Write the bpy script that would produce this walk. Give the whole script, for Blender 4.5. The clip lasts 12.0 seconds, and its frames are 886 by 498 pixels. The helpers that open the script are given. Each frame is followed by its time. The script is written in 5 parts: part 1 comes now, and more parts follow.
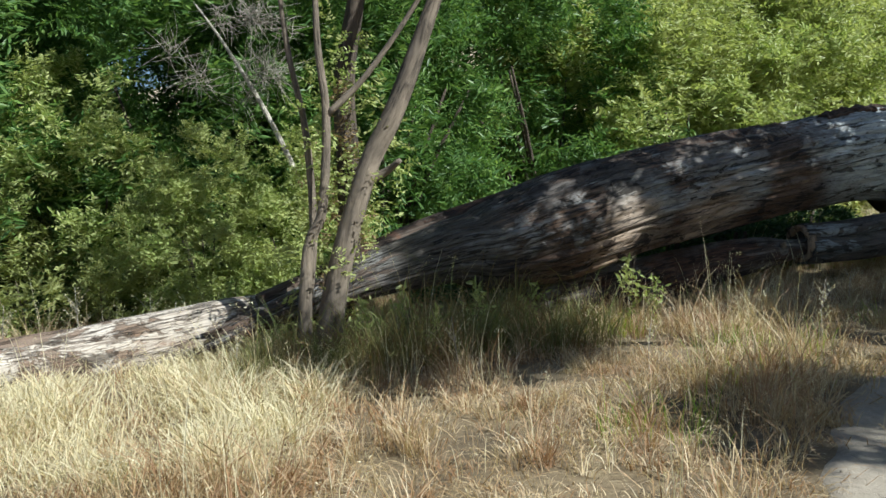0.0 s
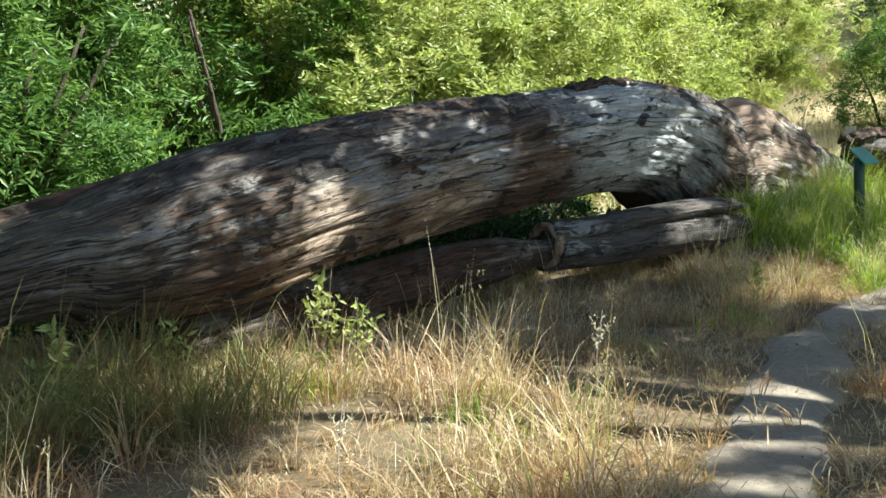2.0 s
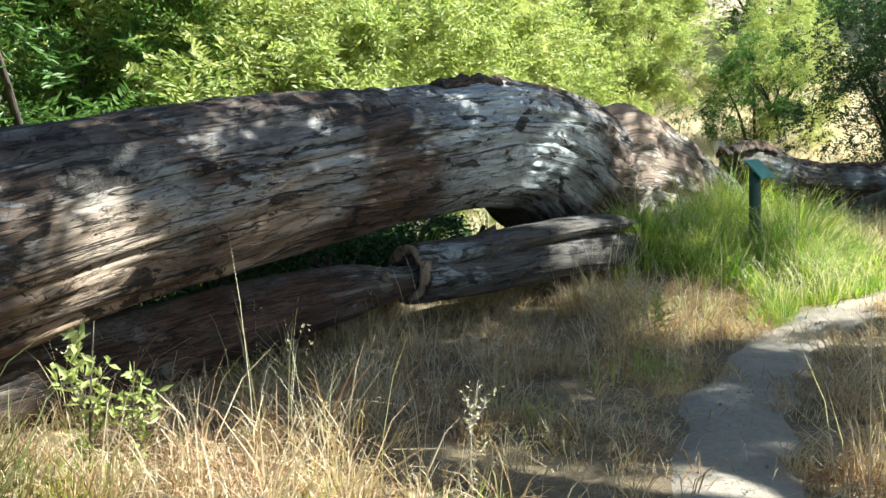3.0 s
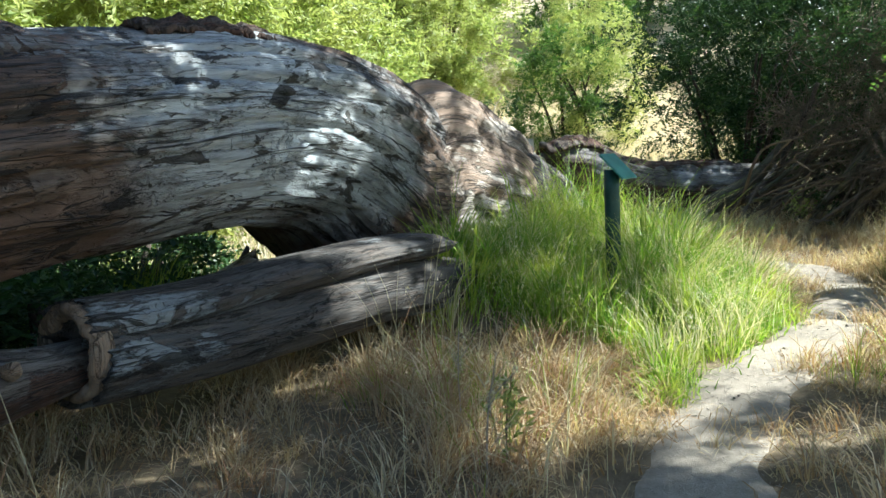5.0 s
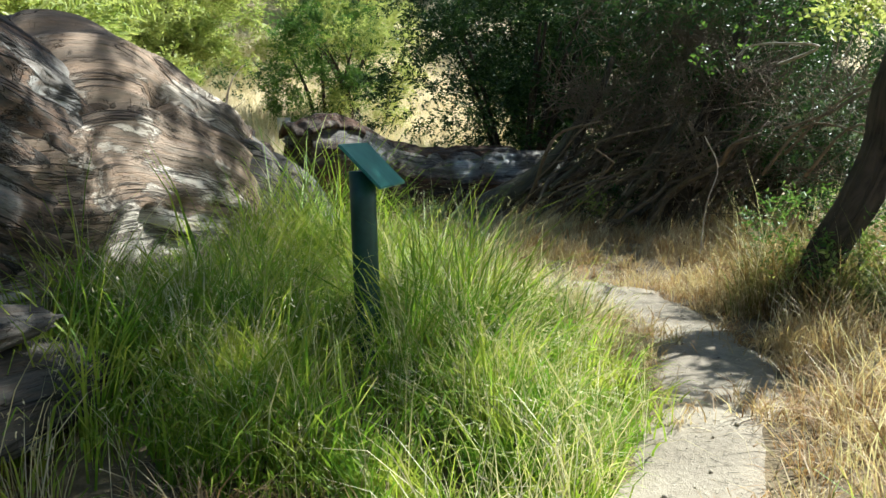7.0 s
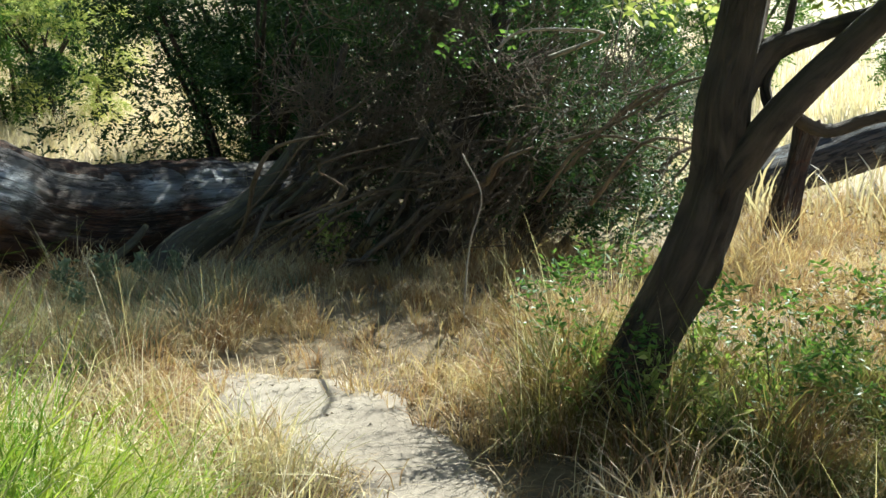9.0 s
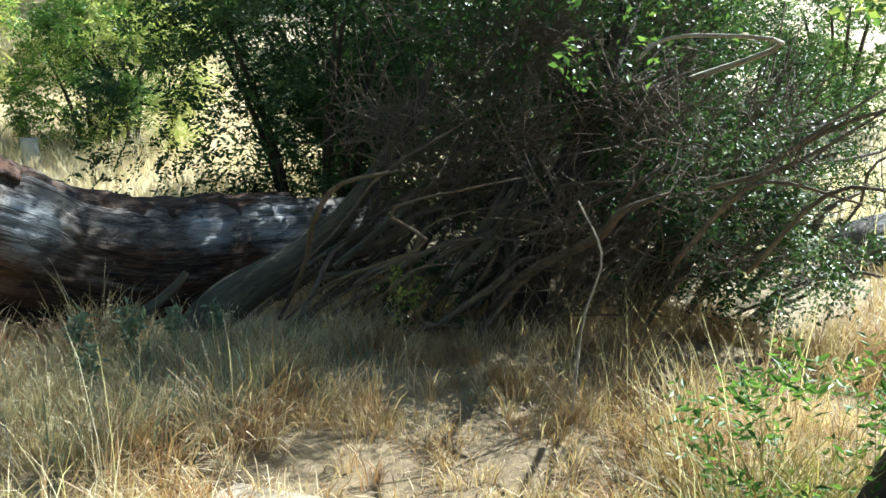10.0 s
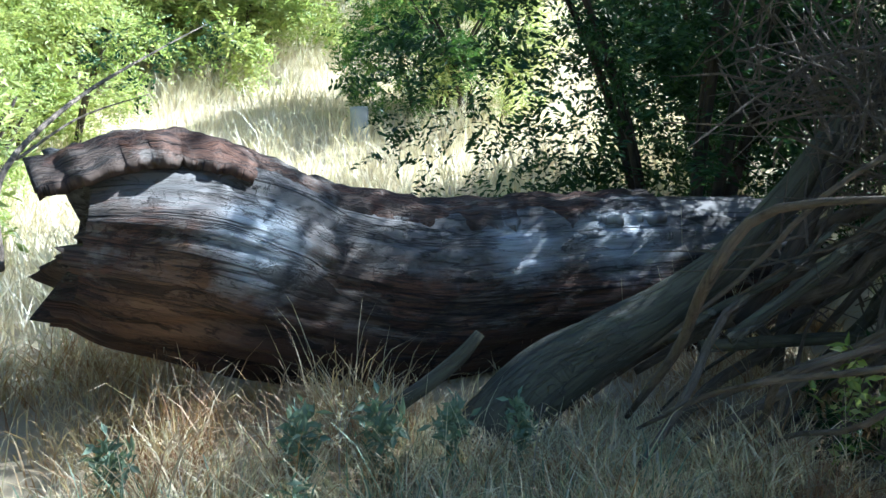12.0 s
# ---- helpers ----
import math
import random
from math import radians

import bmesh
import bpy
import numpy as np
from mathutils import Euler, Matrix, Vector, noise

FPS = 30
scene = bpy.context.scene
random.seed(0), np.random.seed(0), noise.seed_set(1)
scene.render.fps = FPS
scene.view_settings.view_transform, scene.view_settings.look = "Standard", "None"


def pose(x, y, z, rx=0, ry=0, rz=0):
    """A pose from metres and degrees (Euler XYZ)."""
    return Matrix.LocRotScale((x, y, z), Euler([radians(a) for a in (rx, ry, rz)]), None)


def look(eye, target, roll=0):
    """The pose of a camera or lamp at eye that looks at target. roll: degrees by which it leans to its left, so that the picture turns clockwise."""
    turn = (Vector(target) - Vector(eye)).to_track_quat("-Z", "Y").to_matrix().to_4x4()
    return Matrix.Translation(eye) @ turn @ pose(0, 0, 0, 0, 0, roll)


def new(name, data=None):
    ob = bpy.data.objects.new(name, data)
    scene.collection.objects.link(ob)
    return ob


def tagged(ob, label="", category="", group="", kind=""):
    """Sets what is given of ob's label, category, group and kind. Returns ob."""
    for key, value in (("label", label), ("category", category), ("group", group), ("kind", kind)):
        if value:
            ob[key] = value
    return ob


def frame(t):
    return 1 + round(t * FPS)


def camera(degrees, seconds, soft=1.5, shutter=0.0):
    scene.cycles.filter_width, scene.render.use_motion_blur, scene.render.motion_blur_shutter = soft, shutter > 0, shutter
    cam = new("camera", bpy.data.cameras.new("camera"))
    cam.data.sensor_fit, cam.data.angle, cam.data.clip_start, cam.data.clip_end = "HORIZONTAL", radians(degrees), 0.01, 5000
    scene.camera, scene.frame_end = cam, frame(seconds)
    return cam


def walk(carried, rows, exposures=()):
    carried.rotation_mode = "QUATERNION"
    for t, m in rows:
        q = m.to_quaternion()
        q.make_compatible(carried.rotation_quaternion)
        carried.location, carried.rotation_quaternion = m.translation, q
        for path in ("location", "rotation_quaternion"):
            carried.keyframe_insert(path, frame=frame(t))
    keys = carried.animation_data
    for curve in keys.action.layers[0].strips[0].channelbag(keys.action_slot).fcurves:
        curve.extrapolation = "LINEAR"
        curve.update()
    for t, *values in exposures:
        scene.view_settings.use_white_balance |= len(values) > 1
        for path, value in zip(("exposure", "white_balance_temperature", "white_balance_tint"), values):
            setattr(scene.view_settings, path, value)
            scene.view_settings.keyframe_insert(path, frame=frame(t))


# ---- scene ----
cam = camera(54.5, 12.0)
PATH = [
    (0, (0.101, -0.085, 1.402), (-0.073, 1.901, 1.25), -3.9),
    (0.5, (0.126, 0.733, 1.397), (0.371, 2.704, 1.162), -2.1),
    (1, (0.286, 1.419, 1.392), (0.634, 3.373, 1.149), -2.0),
    (1.5, (0.438, 2.129, 1.357), (0.802, 4.081, 1.122), -2.2),
    (2, (0.699, 2.801, 1.322), (1.141, 4.738, 1.097), -2.4),
    (2.5, (0.967, 3.474, 1.301), (1.487, 5.395, 1.097), -2.2),
    (3, (1.29, 4.184, 1.279), (2.012, 6.037, 1.07), -1.7),
    (3.5, (1.678, 4.79, 1.277), (2.422, 6.633, 1.056), -2.4),
    (3.7, (1.811, 5.094, 1.252), (2.642, 6.9, 1.035), -2.0),
    (5.3, (3.06, 6.904, 1.208), (4.186, 8.542, 0.982), -1.9),
    (5.5, (3.285, 7.142, 1.232), (4.415, 8.775, 0.999), -1.8),
    (6, (3.753, 7.664, 1.209), (5.013, 9.197, 0.96), -1.0),
    (6.5, (4.292, 8.103, 1.202), (5.738, 9.456, 0.921), -1.0),
    (7, (4.813, 8.471, 1.232), (6.315, 9.763, 0.955), -1.0),
    (7.5, (5.384, 8.788, 1.276), (7.088, 9.799, 1.006), -0.6),
    (7.7, (5.651, 8.87, 1.25), (7.391, 9.82, 0.988), -1.4),
    (9.3, (7.525, 9.672, 1.476), (9.304, 10.524, 1.144), -1.6),
    (9.5, (7.797, 9.842, 1.439), (9.54, 10.781, 1.155), -0.5),
    (10, (8.361, 10.189, 1.438), (10.062, 11.211, 1.19), -0.4),
    (10.5, (8.923, 10.521, 1.474), (10.414, 11.836, 1.254), -2.1),
    (11, (9.464, 10.994, 1.515), (10.875, 12.391, 1.273), -1.1),
    (11.5, (9.942, 11.452, 1.521), (11.271, 12.914, 1.213), -2.1),
    (12, (10.314, 12.025, 1.502), (11.487, 13.613, 1.178), -1.2),
]
walk(cam, [(t, look(eye, target, roll)) for t, eye, target, roll in PATH],
     [(0, 0.8, 5700, 4), (0.6, 1.0, 5800, 3), (1.5, 1.45, 6050, 3), (3.5, 1.95, 5750, 3), (5.5, 1.75, 5600, 2), (7.5, 1.4, 5900, 2), (9.5, 1.55, 5750, 1), (10.5, 2.15, 5350, 3), (12, 2.25, 4850, 5)])

# ---- sky and sun ----
SUN_DIR = Vector((0.93, -0.37, 0.84)).normalized()
world = bpy.data.worlds.new("sky")
scene.world = world
world.use_nodes = True
wn = world.node_tree
sky = wn.nodes.new("ShaderNodeTexSky")
sky.sky_type = "NISHITA"
sky.sun_disc = False
sky.sun_elevation = math.asin(SUN_DIR.z)
sky.sun_rotation = math.atan2(SUN_DIR.x, SUN_DIR.y)
wn.links.new(sky.outputs[0], wn.nodes["Background"].inputs[0])
wn.nodes["Background"].inputs[1].default_value = 0.05
sun_data = bpy.data.lights.new("sun", "SUN")
sun_data.energy = 5.0
sun_data.angle = radians(0.6)
sun_data.color = (1.0, 0.95, 0.84)
sun = new("sun", sun_data)
sun.matrix_world = look(SUN_DIR * 60, (0, 0, 0))


# ---- materials ----
def material(name):
    m = bpy.data.materials.new(name)
    m.use_nodes = True
    nt = m.node_tree
    return m, nt, nt.nodes["Principled BSDF"]


def node(nt, kind, **inputs):
    n = nt.nodes.new(kind)
    for k, v in inputs.items():
        n.inputs[k].default_value = v
    return n


def ramp(nt, source, stops):
    r = nt.nodes.new("ShaderNodeValToRGB")
    e = r.color_ramp.elements
    while len(e) < len(stops):
        e.new(0.5)
    for el, (p, c) in zip(e, stops):
        el.position, el.color = p, (*c, 1)
    nt.links.new(source, r.inputs[0])
    return r.outputs[0]


def mixed(nt, fac, a, b, mode="MIX"):
    m = nt.nodes.new("ShaderNodeMix")
    m.data_type, m.blend_type = "RGBA", mode
    for socket, value in ((m.inputs[0], fac), (m.inputs[6], a), (m.inputs[7], b)):
        if hasattr(value, "is_linked"):
            nt.links.new(value, socket)
        elif isinstance(value, (int, float)):
            socket.default_value = value
        else:
            socket.default_value = (*value, 1)
    return m.outputs[2]


def noise_of(nt, coord, scale, detail=6, rough=0.6, stretch=None, distortion=0.0):
    if stretch:
        mp = nt.nodes.new("ShaderNodeMapping")
        mp.inputs["Scale"].default_value = stretch
        nt.links.new(coord, mp.inputs[0])
        coord = mp.outputs[0]
    n = node(nt, "ShaderNodeTexNoise", Scale=scale, Detail=detail, Roughness=rough, Distortion=distortion)
    nt.links.new(coord, n.inputs["Vector"])
    return n.outputs[0]


def bumped(nt, bsdf, height, strength, distance):
    b = node(nt, "ShaderNodeBump", Strength=strength, Distance=distance)
    nt.links.new(height, b.inputs["Height"])
    nt.links.new(b.outputs[0], bsdf.inputs["Normal"])


def leafy(name, stops, translucent=0.45, patch=None, rough=0.55, tuft=None):
    """Blades or leaves: a colour for each piece, tinted over metres, and light let through."""
    m, nt, bsdf = material(name)
    geo = nt.nodes.new("ShaderNodeNewGeometry")
    col = ramp(nt, geo.outputs["Random Per Island"], stops)
    if patch:
        big = noise_of(nt, geo.outputs["Position"], 0.9, 3, 0.6)
        fac = ramp(nt, big, [(0.42, (0, 0, 0)), (0.60, (1, 1, 1))])
        col = mixed(nt, fac, col, mixed(nt, 0.7, col, patch))
    if tuft:
        small = noise_of(nt, geo.outputs["Position"], 3.2, 4, 0.65)
        col = mixed(nt, ramp(nt, small, [(0.47, (0, 0, 0)), (0.60, (1, 1, 1))]), col, mixed(nt, 0.75, col, tuft))
    nt.links.new(col, bsdf.inputs["Base Color"])
    bsdf.inputs["Roughness"].default_value = rough
    bsdf.inputs["Specular IOR Level"].default_value = 0.3
    tr = nt.nodes.new("ShaderNodeBsdfTranslucent")
    nt.links.new(mixed(nt, 1.0, col, (1.0, 1.0, 0.62), "MULTIPLY"), tr.inputs[0])
    mx = node(nt, "ShaderNodeMixShader", Fac=translucent)
    nt.links.new(bsdf.outputs[0], mx.inputs[1])
    nt.links.new(tr.outputs[0], mx.inputs[2])
    nt.links.new(mx.outputs[0], nt.nodes["Material Output"].inputs[0])
    return m


def wood(name, dark, mid, pale, red, crack=1.0, bleach=0.5, rough=0.85, belly=None, spots=(), flakes=1.0, lichen_from=0.58, crest=None):
    """Weathered trunk: grain along the length, cracks and checks, bark left in patches, bleached areas, a darker brown
    underside, a greyer crest, lichen spots.
    """
    m, nt, bsdf = material(name)
    tc = nt.nodes.new("ShaderNodeTexCoord")
    at = nt.nodes.new("ShaderNodeAttribute")
    at.attribute_name = "grain"
    uv = at.outputs["Vector"]
    obj = tc.outputs["Object"]
    grain = noise_of(nt, uv, 1.0, 8, 0.72, (11, 11, 0.9), 0.25)
    fine = noise_of(nt, uv, 1.0, 6, 0.75, (60, 60, 4), 0.2)
    patch = noise_of(nt, obj, 1.5, 6, 0.65)
    red_patch = noise_of(nt, obj, 2.3, 7, 0.72, (1, 1, 2.2))
    dark_patch = noise_of(nt, uv, 1.0, 8, 0.75, (7.0, 7.0, 0.9), 0.3)
    col = ramp(nt, mixed(nt, 0.4, grain, fine), [(0.34, dark), (0.5, mid), (0.66, pale)])
    col = mixed(nt, ramp(nt, patch, [(0.50 - 0.1 * bleach, (0, 0, 0)), (0.60, (1, 1, 1))]), col, mixed(nt, 0.6, col, pale))
    col = mixed(nt, ramp(nt, red_patch, [(0.55, (0, 0, 0)), (0.63, (1, 1, 1))]), col, mixed(nt, 0.7, col, red))
    col = mixed(nt, ramp(nt, dark_patch, [(0.53, (0, 0, 0)), (0.58, (1, 1, 1))]), col, mixed(nt, 0.8, col, dark))
    flake = noise_of(nt, uv, 1.0, 9, 0.74, (3.6, 3.6, 1.3), 0.5)
    tear = noise_of(nt, obj, 0.8, 3, 0.6)
    edge = mixed(nt, 0.35, flake, tear)
    shell = ramp(nt, edge, [(0.500 - 0.02 * flakes, (1, 1, 1)), (0.512 - 0.02 * flakes, (0, 0, 0))])
    crust = mixed(nt, ramp(nt, fine, [(0.4, (0, 0, 0)), (0.65, (1, 1, 1))]), dark, [c * 1.1 for c in red])
    col = mixed(nt, shell, col, mixed(nt, 0.85, col, crust))
    lichen = noise_of(nt, obj, 7.0, 5, 0.6, (1, 1, 1.6))
    col = mixed(nt, ramp(nt, lichen, [(lichen_from, (0, 0, 0)), (lichen_from + 0.05, (1, 1, 1))]), col, mixed(nt, 0.6, col, [min(1, c * 1.9) for c in pale]))
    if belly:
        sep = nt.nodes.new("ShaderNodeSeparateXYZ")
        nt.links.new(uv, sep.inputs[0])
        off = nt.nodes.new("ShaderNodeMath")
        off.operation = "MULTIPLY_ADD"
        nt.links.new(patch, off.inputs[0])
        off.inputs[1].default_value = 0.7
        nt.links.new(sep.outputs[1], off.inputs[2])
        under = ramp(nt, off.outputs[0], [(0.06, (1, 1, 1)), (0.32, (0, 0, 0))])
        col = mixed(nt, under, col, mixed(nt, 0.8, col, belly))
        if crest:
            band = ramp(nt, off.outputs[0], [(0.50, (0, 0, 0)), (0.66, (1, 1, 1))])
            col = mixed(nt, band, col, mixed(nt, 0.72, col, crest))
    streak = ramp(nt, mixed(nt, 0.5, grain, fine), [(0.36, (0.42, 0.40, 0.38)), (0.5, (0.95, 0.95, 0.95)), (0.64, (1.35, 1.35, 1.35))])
    # Blue-grey spots carry the tint of sky light in their colour.
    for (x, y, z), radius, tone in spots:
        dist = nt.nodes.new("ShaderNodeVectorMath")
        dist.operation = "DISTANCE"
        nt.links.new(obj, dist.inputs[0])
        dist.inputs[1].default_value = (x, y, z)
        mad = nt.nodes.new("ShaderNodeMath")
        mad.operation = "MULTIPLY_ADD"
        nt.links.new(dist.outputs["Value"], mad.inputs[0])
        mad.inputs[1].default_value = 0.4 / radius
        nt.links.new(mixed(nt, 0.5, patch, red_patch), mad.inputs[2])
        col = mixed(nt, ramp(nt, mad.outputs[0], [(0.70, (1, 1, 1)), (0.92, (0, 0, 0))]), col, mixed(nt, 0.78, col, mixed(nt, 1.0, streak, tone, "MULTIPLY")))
    slit = noise_of(nt, uv, 1.0, 5, 0.6, (5.0, 5.0, 0.30), 0.3)
    check = noise_of(nt, uv, 1.0, 5, 0.6, (9, 9, 2.4), 0.6)
    band = ramp(nt, slit, [(0.486, (1, 1, 1)), (0.498, (0.10, 0.09, 0.08)), (0.502, (0.10, 0.09, 0.08)), (0.514, (1, 1, 1))])
    tick = ramp(nt, check, [(0.390, (0.15, 0.13, 0.11)), (0.405, (1, 1, 1))])
    hair = noise_of(nt, uv, 1.0, 4, 0.6, (17, 17, 1.6), 0.5)
    thin = ramp(nt, hair, [(0.488, (1, 1, 1)), (0.497, (0.30, 0.27, 0.25)), (0.503, (0.30, 0.27, 0.25)), (0.512, (1, 1, 1))])
    cross = noise_of(nt, uv, 1.0, 4, 0.6, (4.0, 4.0, 7.0), 0.7)
    split = ramp(nt, cross, [(0.492, (1, 1, 1)), (0.498, (0.35, 0.32, 0.30)), (0.502, (0.35, 0.32, 0.30)), (0.508, (1, 1, 1))])
    split = mixed(nt, ramp(nt, check, [(0.46, (1, 1, 1)), (0.52, (0, 0, 0))]), (1, 1, 1), split)
    marks = mixed(nt, 1.0, mixed(nt, 1.0, band, tick, "MULTIPLY"), mixed(nt, 1.0, thin, split, "MULTIPLY"), "MULTIPLY")
    col = mixed(nt, crack, col, mixed(nt, 1.0, col, marks, "MULTIPLY"))
    nt.links.new(col, bsdf.inputs["Base Color"])
    bsdf.inputs["Roughness"].default_value = rough
    h = mixed(nt, 0.35, mixed(nt, 0.5, mixed(nt, 0.5, grain, fine), marks), shell)
    bumped(nt, bsdf, mixed(nt, 0.3, h, dark_patch), 1.0, 0.07)
    return m


def bark(name, dark, light, scale=30.0):
    m, nt, bsdf = material(name)
    tc = nt.nodes.new("ShaderNodeTexCoord")
    at = nt.nodes.new("ShaderNodeAttribute")
    at.attribute_name = "grain"
    g = noise_of(nt, at.outputs["Vector"], 1.0, 7, 0.7, (scale, scale, scale * 0.16), 0.8)
    p = noise_of(nt, tc.outputs["Object"], 5.0, 4, 0.6)
    col = ramp(nt, g, [(0.32, dark), (0.68, light)])
    col = mixed(nt, ramp(nt, p, [(0.45, (0, 0, 0)), (0.65, (1, 1, 1))]), col, mixed(nt, 0.5, col, light))
    nt.links.new(col, bsdf.inputs["Base Color"])
    bsdf.inputs["Roughness"].default_value = 0.9
    bumped(nt, bsdf, g, 1.0, 0.04)
    return m


def earth(name, stops, scale, bump=0.6, beyond=None):
    m, nt, bsdf = material(name)
    geo = nt.nodes.new("ShaderNodeNewGeometry")
    big = noise_of(nt, geo.outputs["Position"], scale, 6, 0.65)
    fine = noise_of(nt, geo.outputs["Position"], scale * 22, 6, 0.7)
    grit = node(nt, "ShaderNodeTexVoronoi", Scale=scale * 110)
    nt.links.new(geo.outputs["Position"], grit.inputs["Vector"])
    col = ramp(nt, mixed(nt, 0.45, big, fine), stops)
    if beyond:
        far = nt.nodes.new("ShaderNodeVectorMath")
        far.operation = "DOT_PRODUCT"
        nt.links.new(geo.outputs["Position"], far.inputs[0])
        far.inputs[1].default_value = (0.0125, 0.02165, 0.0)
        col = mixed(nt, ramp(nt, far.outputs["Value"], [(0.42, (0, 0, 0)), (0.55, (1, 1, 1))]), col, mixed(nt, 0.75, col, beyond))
    nt.links.new(col, bsdf.inputs["Base Color"])
    bsdf.inputs["Roughness"].default_value = 0.95
    bumped(nt, bsdf, mixed(nt, 0.2, fine, grit.outputs[0]), bump, 0.02)
    return m


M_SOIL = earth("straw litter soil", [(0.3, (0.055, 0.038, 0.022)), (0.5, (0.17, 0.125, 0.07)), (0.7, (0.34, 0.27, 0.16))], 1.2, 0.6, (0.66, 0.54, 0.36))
M_PATH = earth("trodden dirt", [(0.3, (0.17, 0.137, 0.105)), (0.5, (0.29, 0.245, 0.19)), (0.7, (0.42, 0.365, 0.29))], 1.1, 0.6)
# Pale blue-grey spots: bleached wood with the sky's blue light painted in.
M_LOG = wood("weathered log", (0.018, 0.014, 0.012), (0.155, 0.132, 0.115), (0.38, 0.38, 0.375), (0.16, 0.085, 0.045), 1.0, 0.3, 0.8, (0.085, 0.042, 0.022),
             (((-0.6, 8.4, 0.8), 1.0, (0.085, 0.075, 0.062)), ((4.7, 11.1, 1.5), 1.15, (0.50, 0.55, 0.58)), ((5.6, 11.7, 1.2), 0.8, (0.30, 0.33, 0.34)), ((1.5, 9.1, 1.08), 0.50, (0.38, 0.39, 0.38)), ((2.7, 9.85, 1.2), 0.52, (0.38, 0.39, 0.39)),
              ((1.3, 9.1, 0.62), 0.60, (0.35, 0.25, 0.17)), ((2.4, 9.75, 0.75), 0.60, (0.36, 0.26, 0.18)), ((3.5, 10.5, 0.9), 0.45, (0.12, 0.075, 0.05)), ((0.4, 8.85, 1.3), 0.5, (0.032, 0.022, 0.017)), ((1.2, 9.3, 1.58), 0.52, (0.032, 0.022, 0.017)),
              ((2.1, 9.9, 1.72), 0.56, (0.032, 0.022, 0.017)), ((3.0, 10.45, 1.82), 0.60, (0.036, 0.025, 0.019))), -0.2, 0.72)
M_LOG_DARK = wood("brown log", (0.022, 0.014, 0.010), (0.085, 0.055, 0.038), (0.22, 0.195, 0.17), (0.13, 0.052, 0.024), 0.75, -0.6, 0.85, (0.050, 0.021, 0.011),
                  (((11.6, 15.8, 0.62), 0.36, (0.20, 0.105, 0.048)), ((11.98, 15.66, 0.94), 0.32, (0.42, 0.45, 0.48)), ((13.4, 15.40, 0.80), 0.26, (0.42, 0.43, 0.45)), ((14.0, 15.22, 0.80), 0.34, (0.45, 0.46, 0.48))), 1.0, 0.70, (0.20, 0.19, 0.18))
M_BROKEN = wood("broken pale wood", (0.12, 0.085, 0.06), (0.48, 0.41, 0.34), (0.70, 0.63, 0.55), (0.26, 0.16, 0.10), 0.8, 0.2, 0.85, None, (), -0.4, 0.75)
# Torn wood lightened so that its colour holds the sun on the rim.
M_RIM = wood("sunlit pale wood", (0.20, 0.14, 0.09), (0.50, 0.42, 0.32), (0.68, 0.61, 0.50), (0.30, 0.18, 0.10), 0.6, 0.5, 0.85, None, (), -3.0, 0.75)
M_GREY = wood("grey limb", (0.04, 0.037, 0.034), (0.17, 0.174, 0.174), (0.31, 0.33, 0.34), (0.10, 0.07, 0.05), 0.9, 0.1, 0.85, (0.15, 0.13, 0.11), (), -1.5, 0.75)
M_MOSSY = wood("mossy grey limb", (0.07, 0.06, 0.045), (0.235, 0.21, 0.165), (0.36, 0.335, 0.275), (0.10, 0.095, 0.05), 0.25, 0.0, 0.85, None, (), -3.0, 0.75)
M_BARK = bark("furrowed bark", (0.012, 0.009, 0.007), (0.115, 0.085, 0.062), 18)
M_PALEBARK = bark("pale flaky bark", (0.022, 0.016, 0.012), (0.25, 0.20, 0.15), 15)
M_TWIG = bark("dead twig", (0.065, 0.047, 0.033), (0.27, 0.21, 0.155), 60)
M_PALETWIG = bark("bleached twig", (0.30, 0.26, 0.21), (0.60, 0.54, 0.46), 60)
M_DRY = leafy("dry grass", [(0, (0.28, 0.16, 0.08)), (0.2, (0.52, 0.38, 0.23)), (0.55, (0.71, 0.57, 0.38)), (0.85, (0.82, 0.73, 0.56)), (1, (0.34, 0.18, 0.08))], 0.38, (0.46, 0.35, 0.19), 0.55, (0.30, 0.15, 0.075))
M_GREEN = leafy("green grass", [(0, (0.10, 0.20, 0.025)), (0.5, (0.25, 0.40, 0.045)), (0.88, (0.46, 0.56, 0.09)), (1, (0.64, 0.58, 0.30))], 0.5, (0.15, 0.29, 0.035), 0.42, (0.50, 0.53, 0.11))
M_RUSTY = leafy("brown green grass", [(0, (0.14, 0.11, 0.05)), (0.4, (0.26, 0.22, 0.09)), (0.8, (0.30, 0.30, 0.11)), (1, (0.48, 0.38, 0.21))], 0.4, (0.14, 0.20, 0.07), 0.55, (0.26, 0.15, 0.08))
M_STRAW = leafy("straw seed heads", [(0, (0.62, 0.53, 0.33)), (1, (0.80, 0.74, 0.55))], 0.4)
M_MEADOW = leafy("meadow straw", [(0, (0.58, 0.49, 0.36)), (0.6, (0.74, 0.66, 0.51)), (1, (0.80, 0.75, 0.63))], 0.3)
M_LEAF = leafy("green leaf", [(0, (0.05, 0.11, 0.03)), (0.5, (0.125, 0.23, 0.055)), (1, (0.25, 0.36, 0.10))], 0.48, (0.08, 0.16, 0.045), 0.4)
M_LEAF_LIGHT = leafy("light green leaf", [(0, (0.20, 0.28, 0.065)), (0.5, (0.36, 0.43, 0.14)), (1, (0.54, 0.57, 0.26))], 0.48, (0.46, 0.48, 0.20), 0.45)
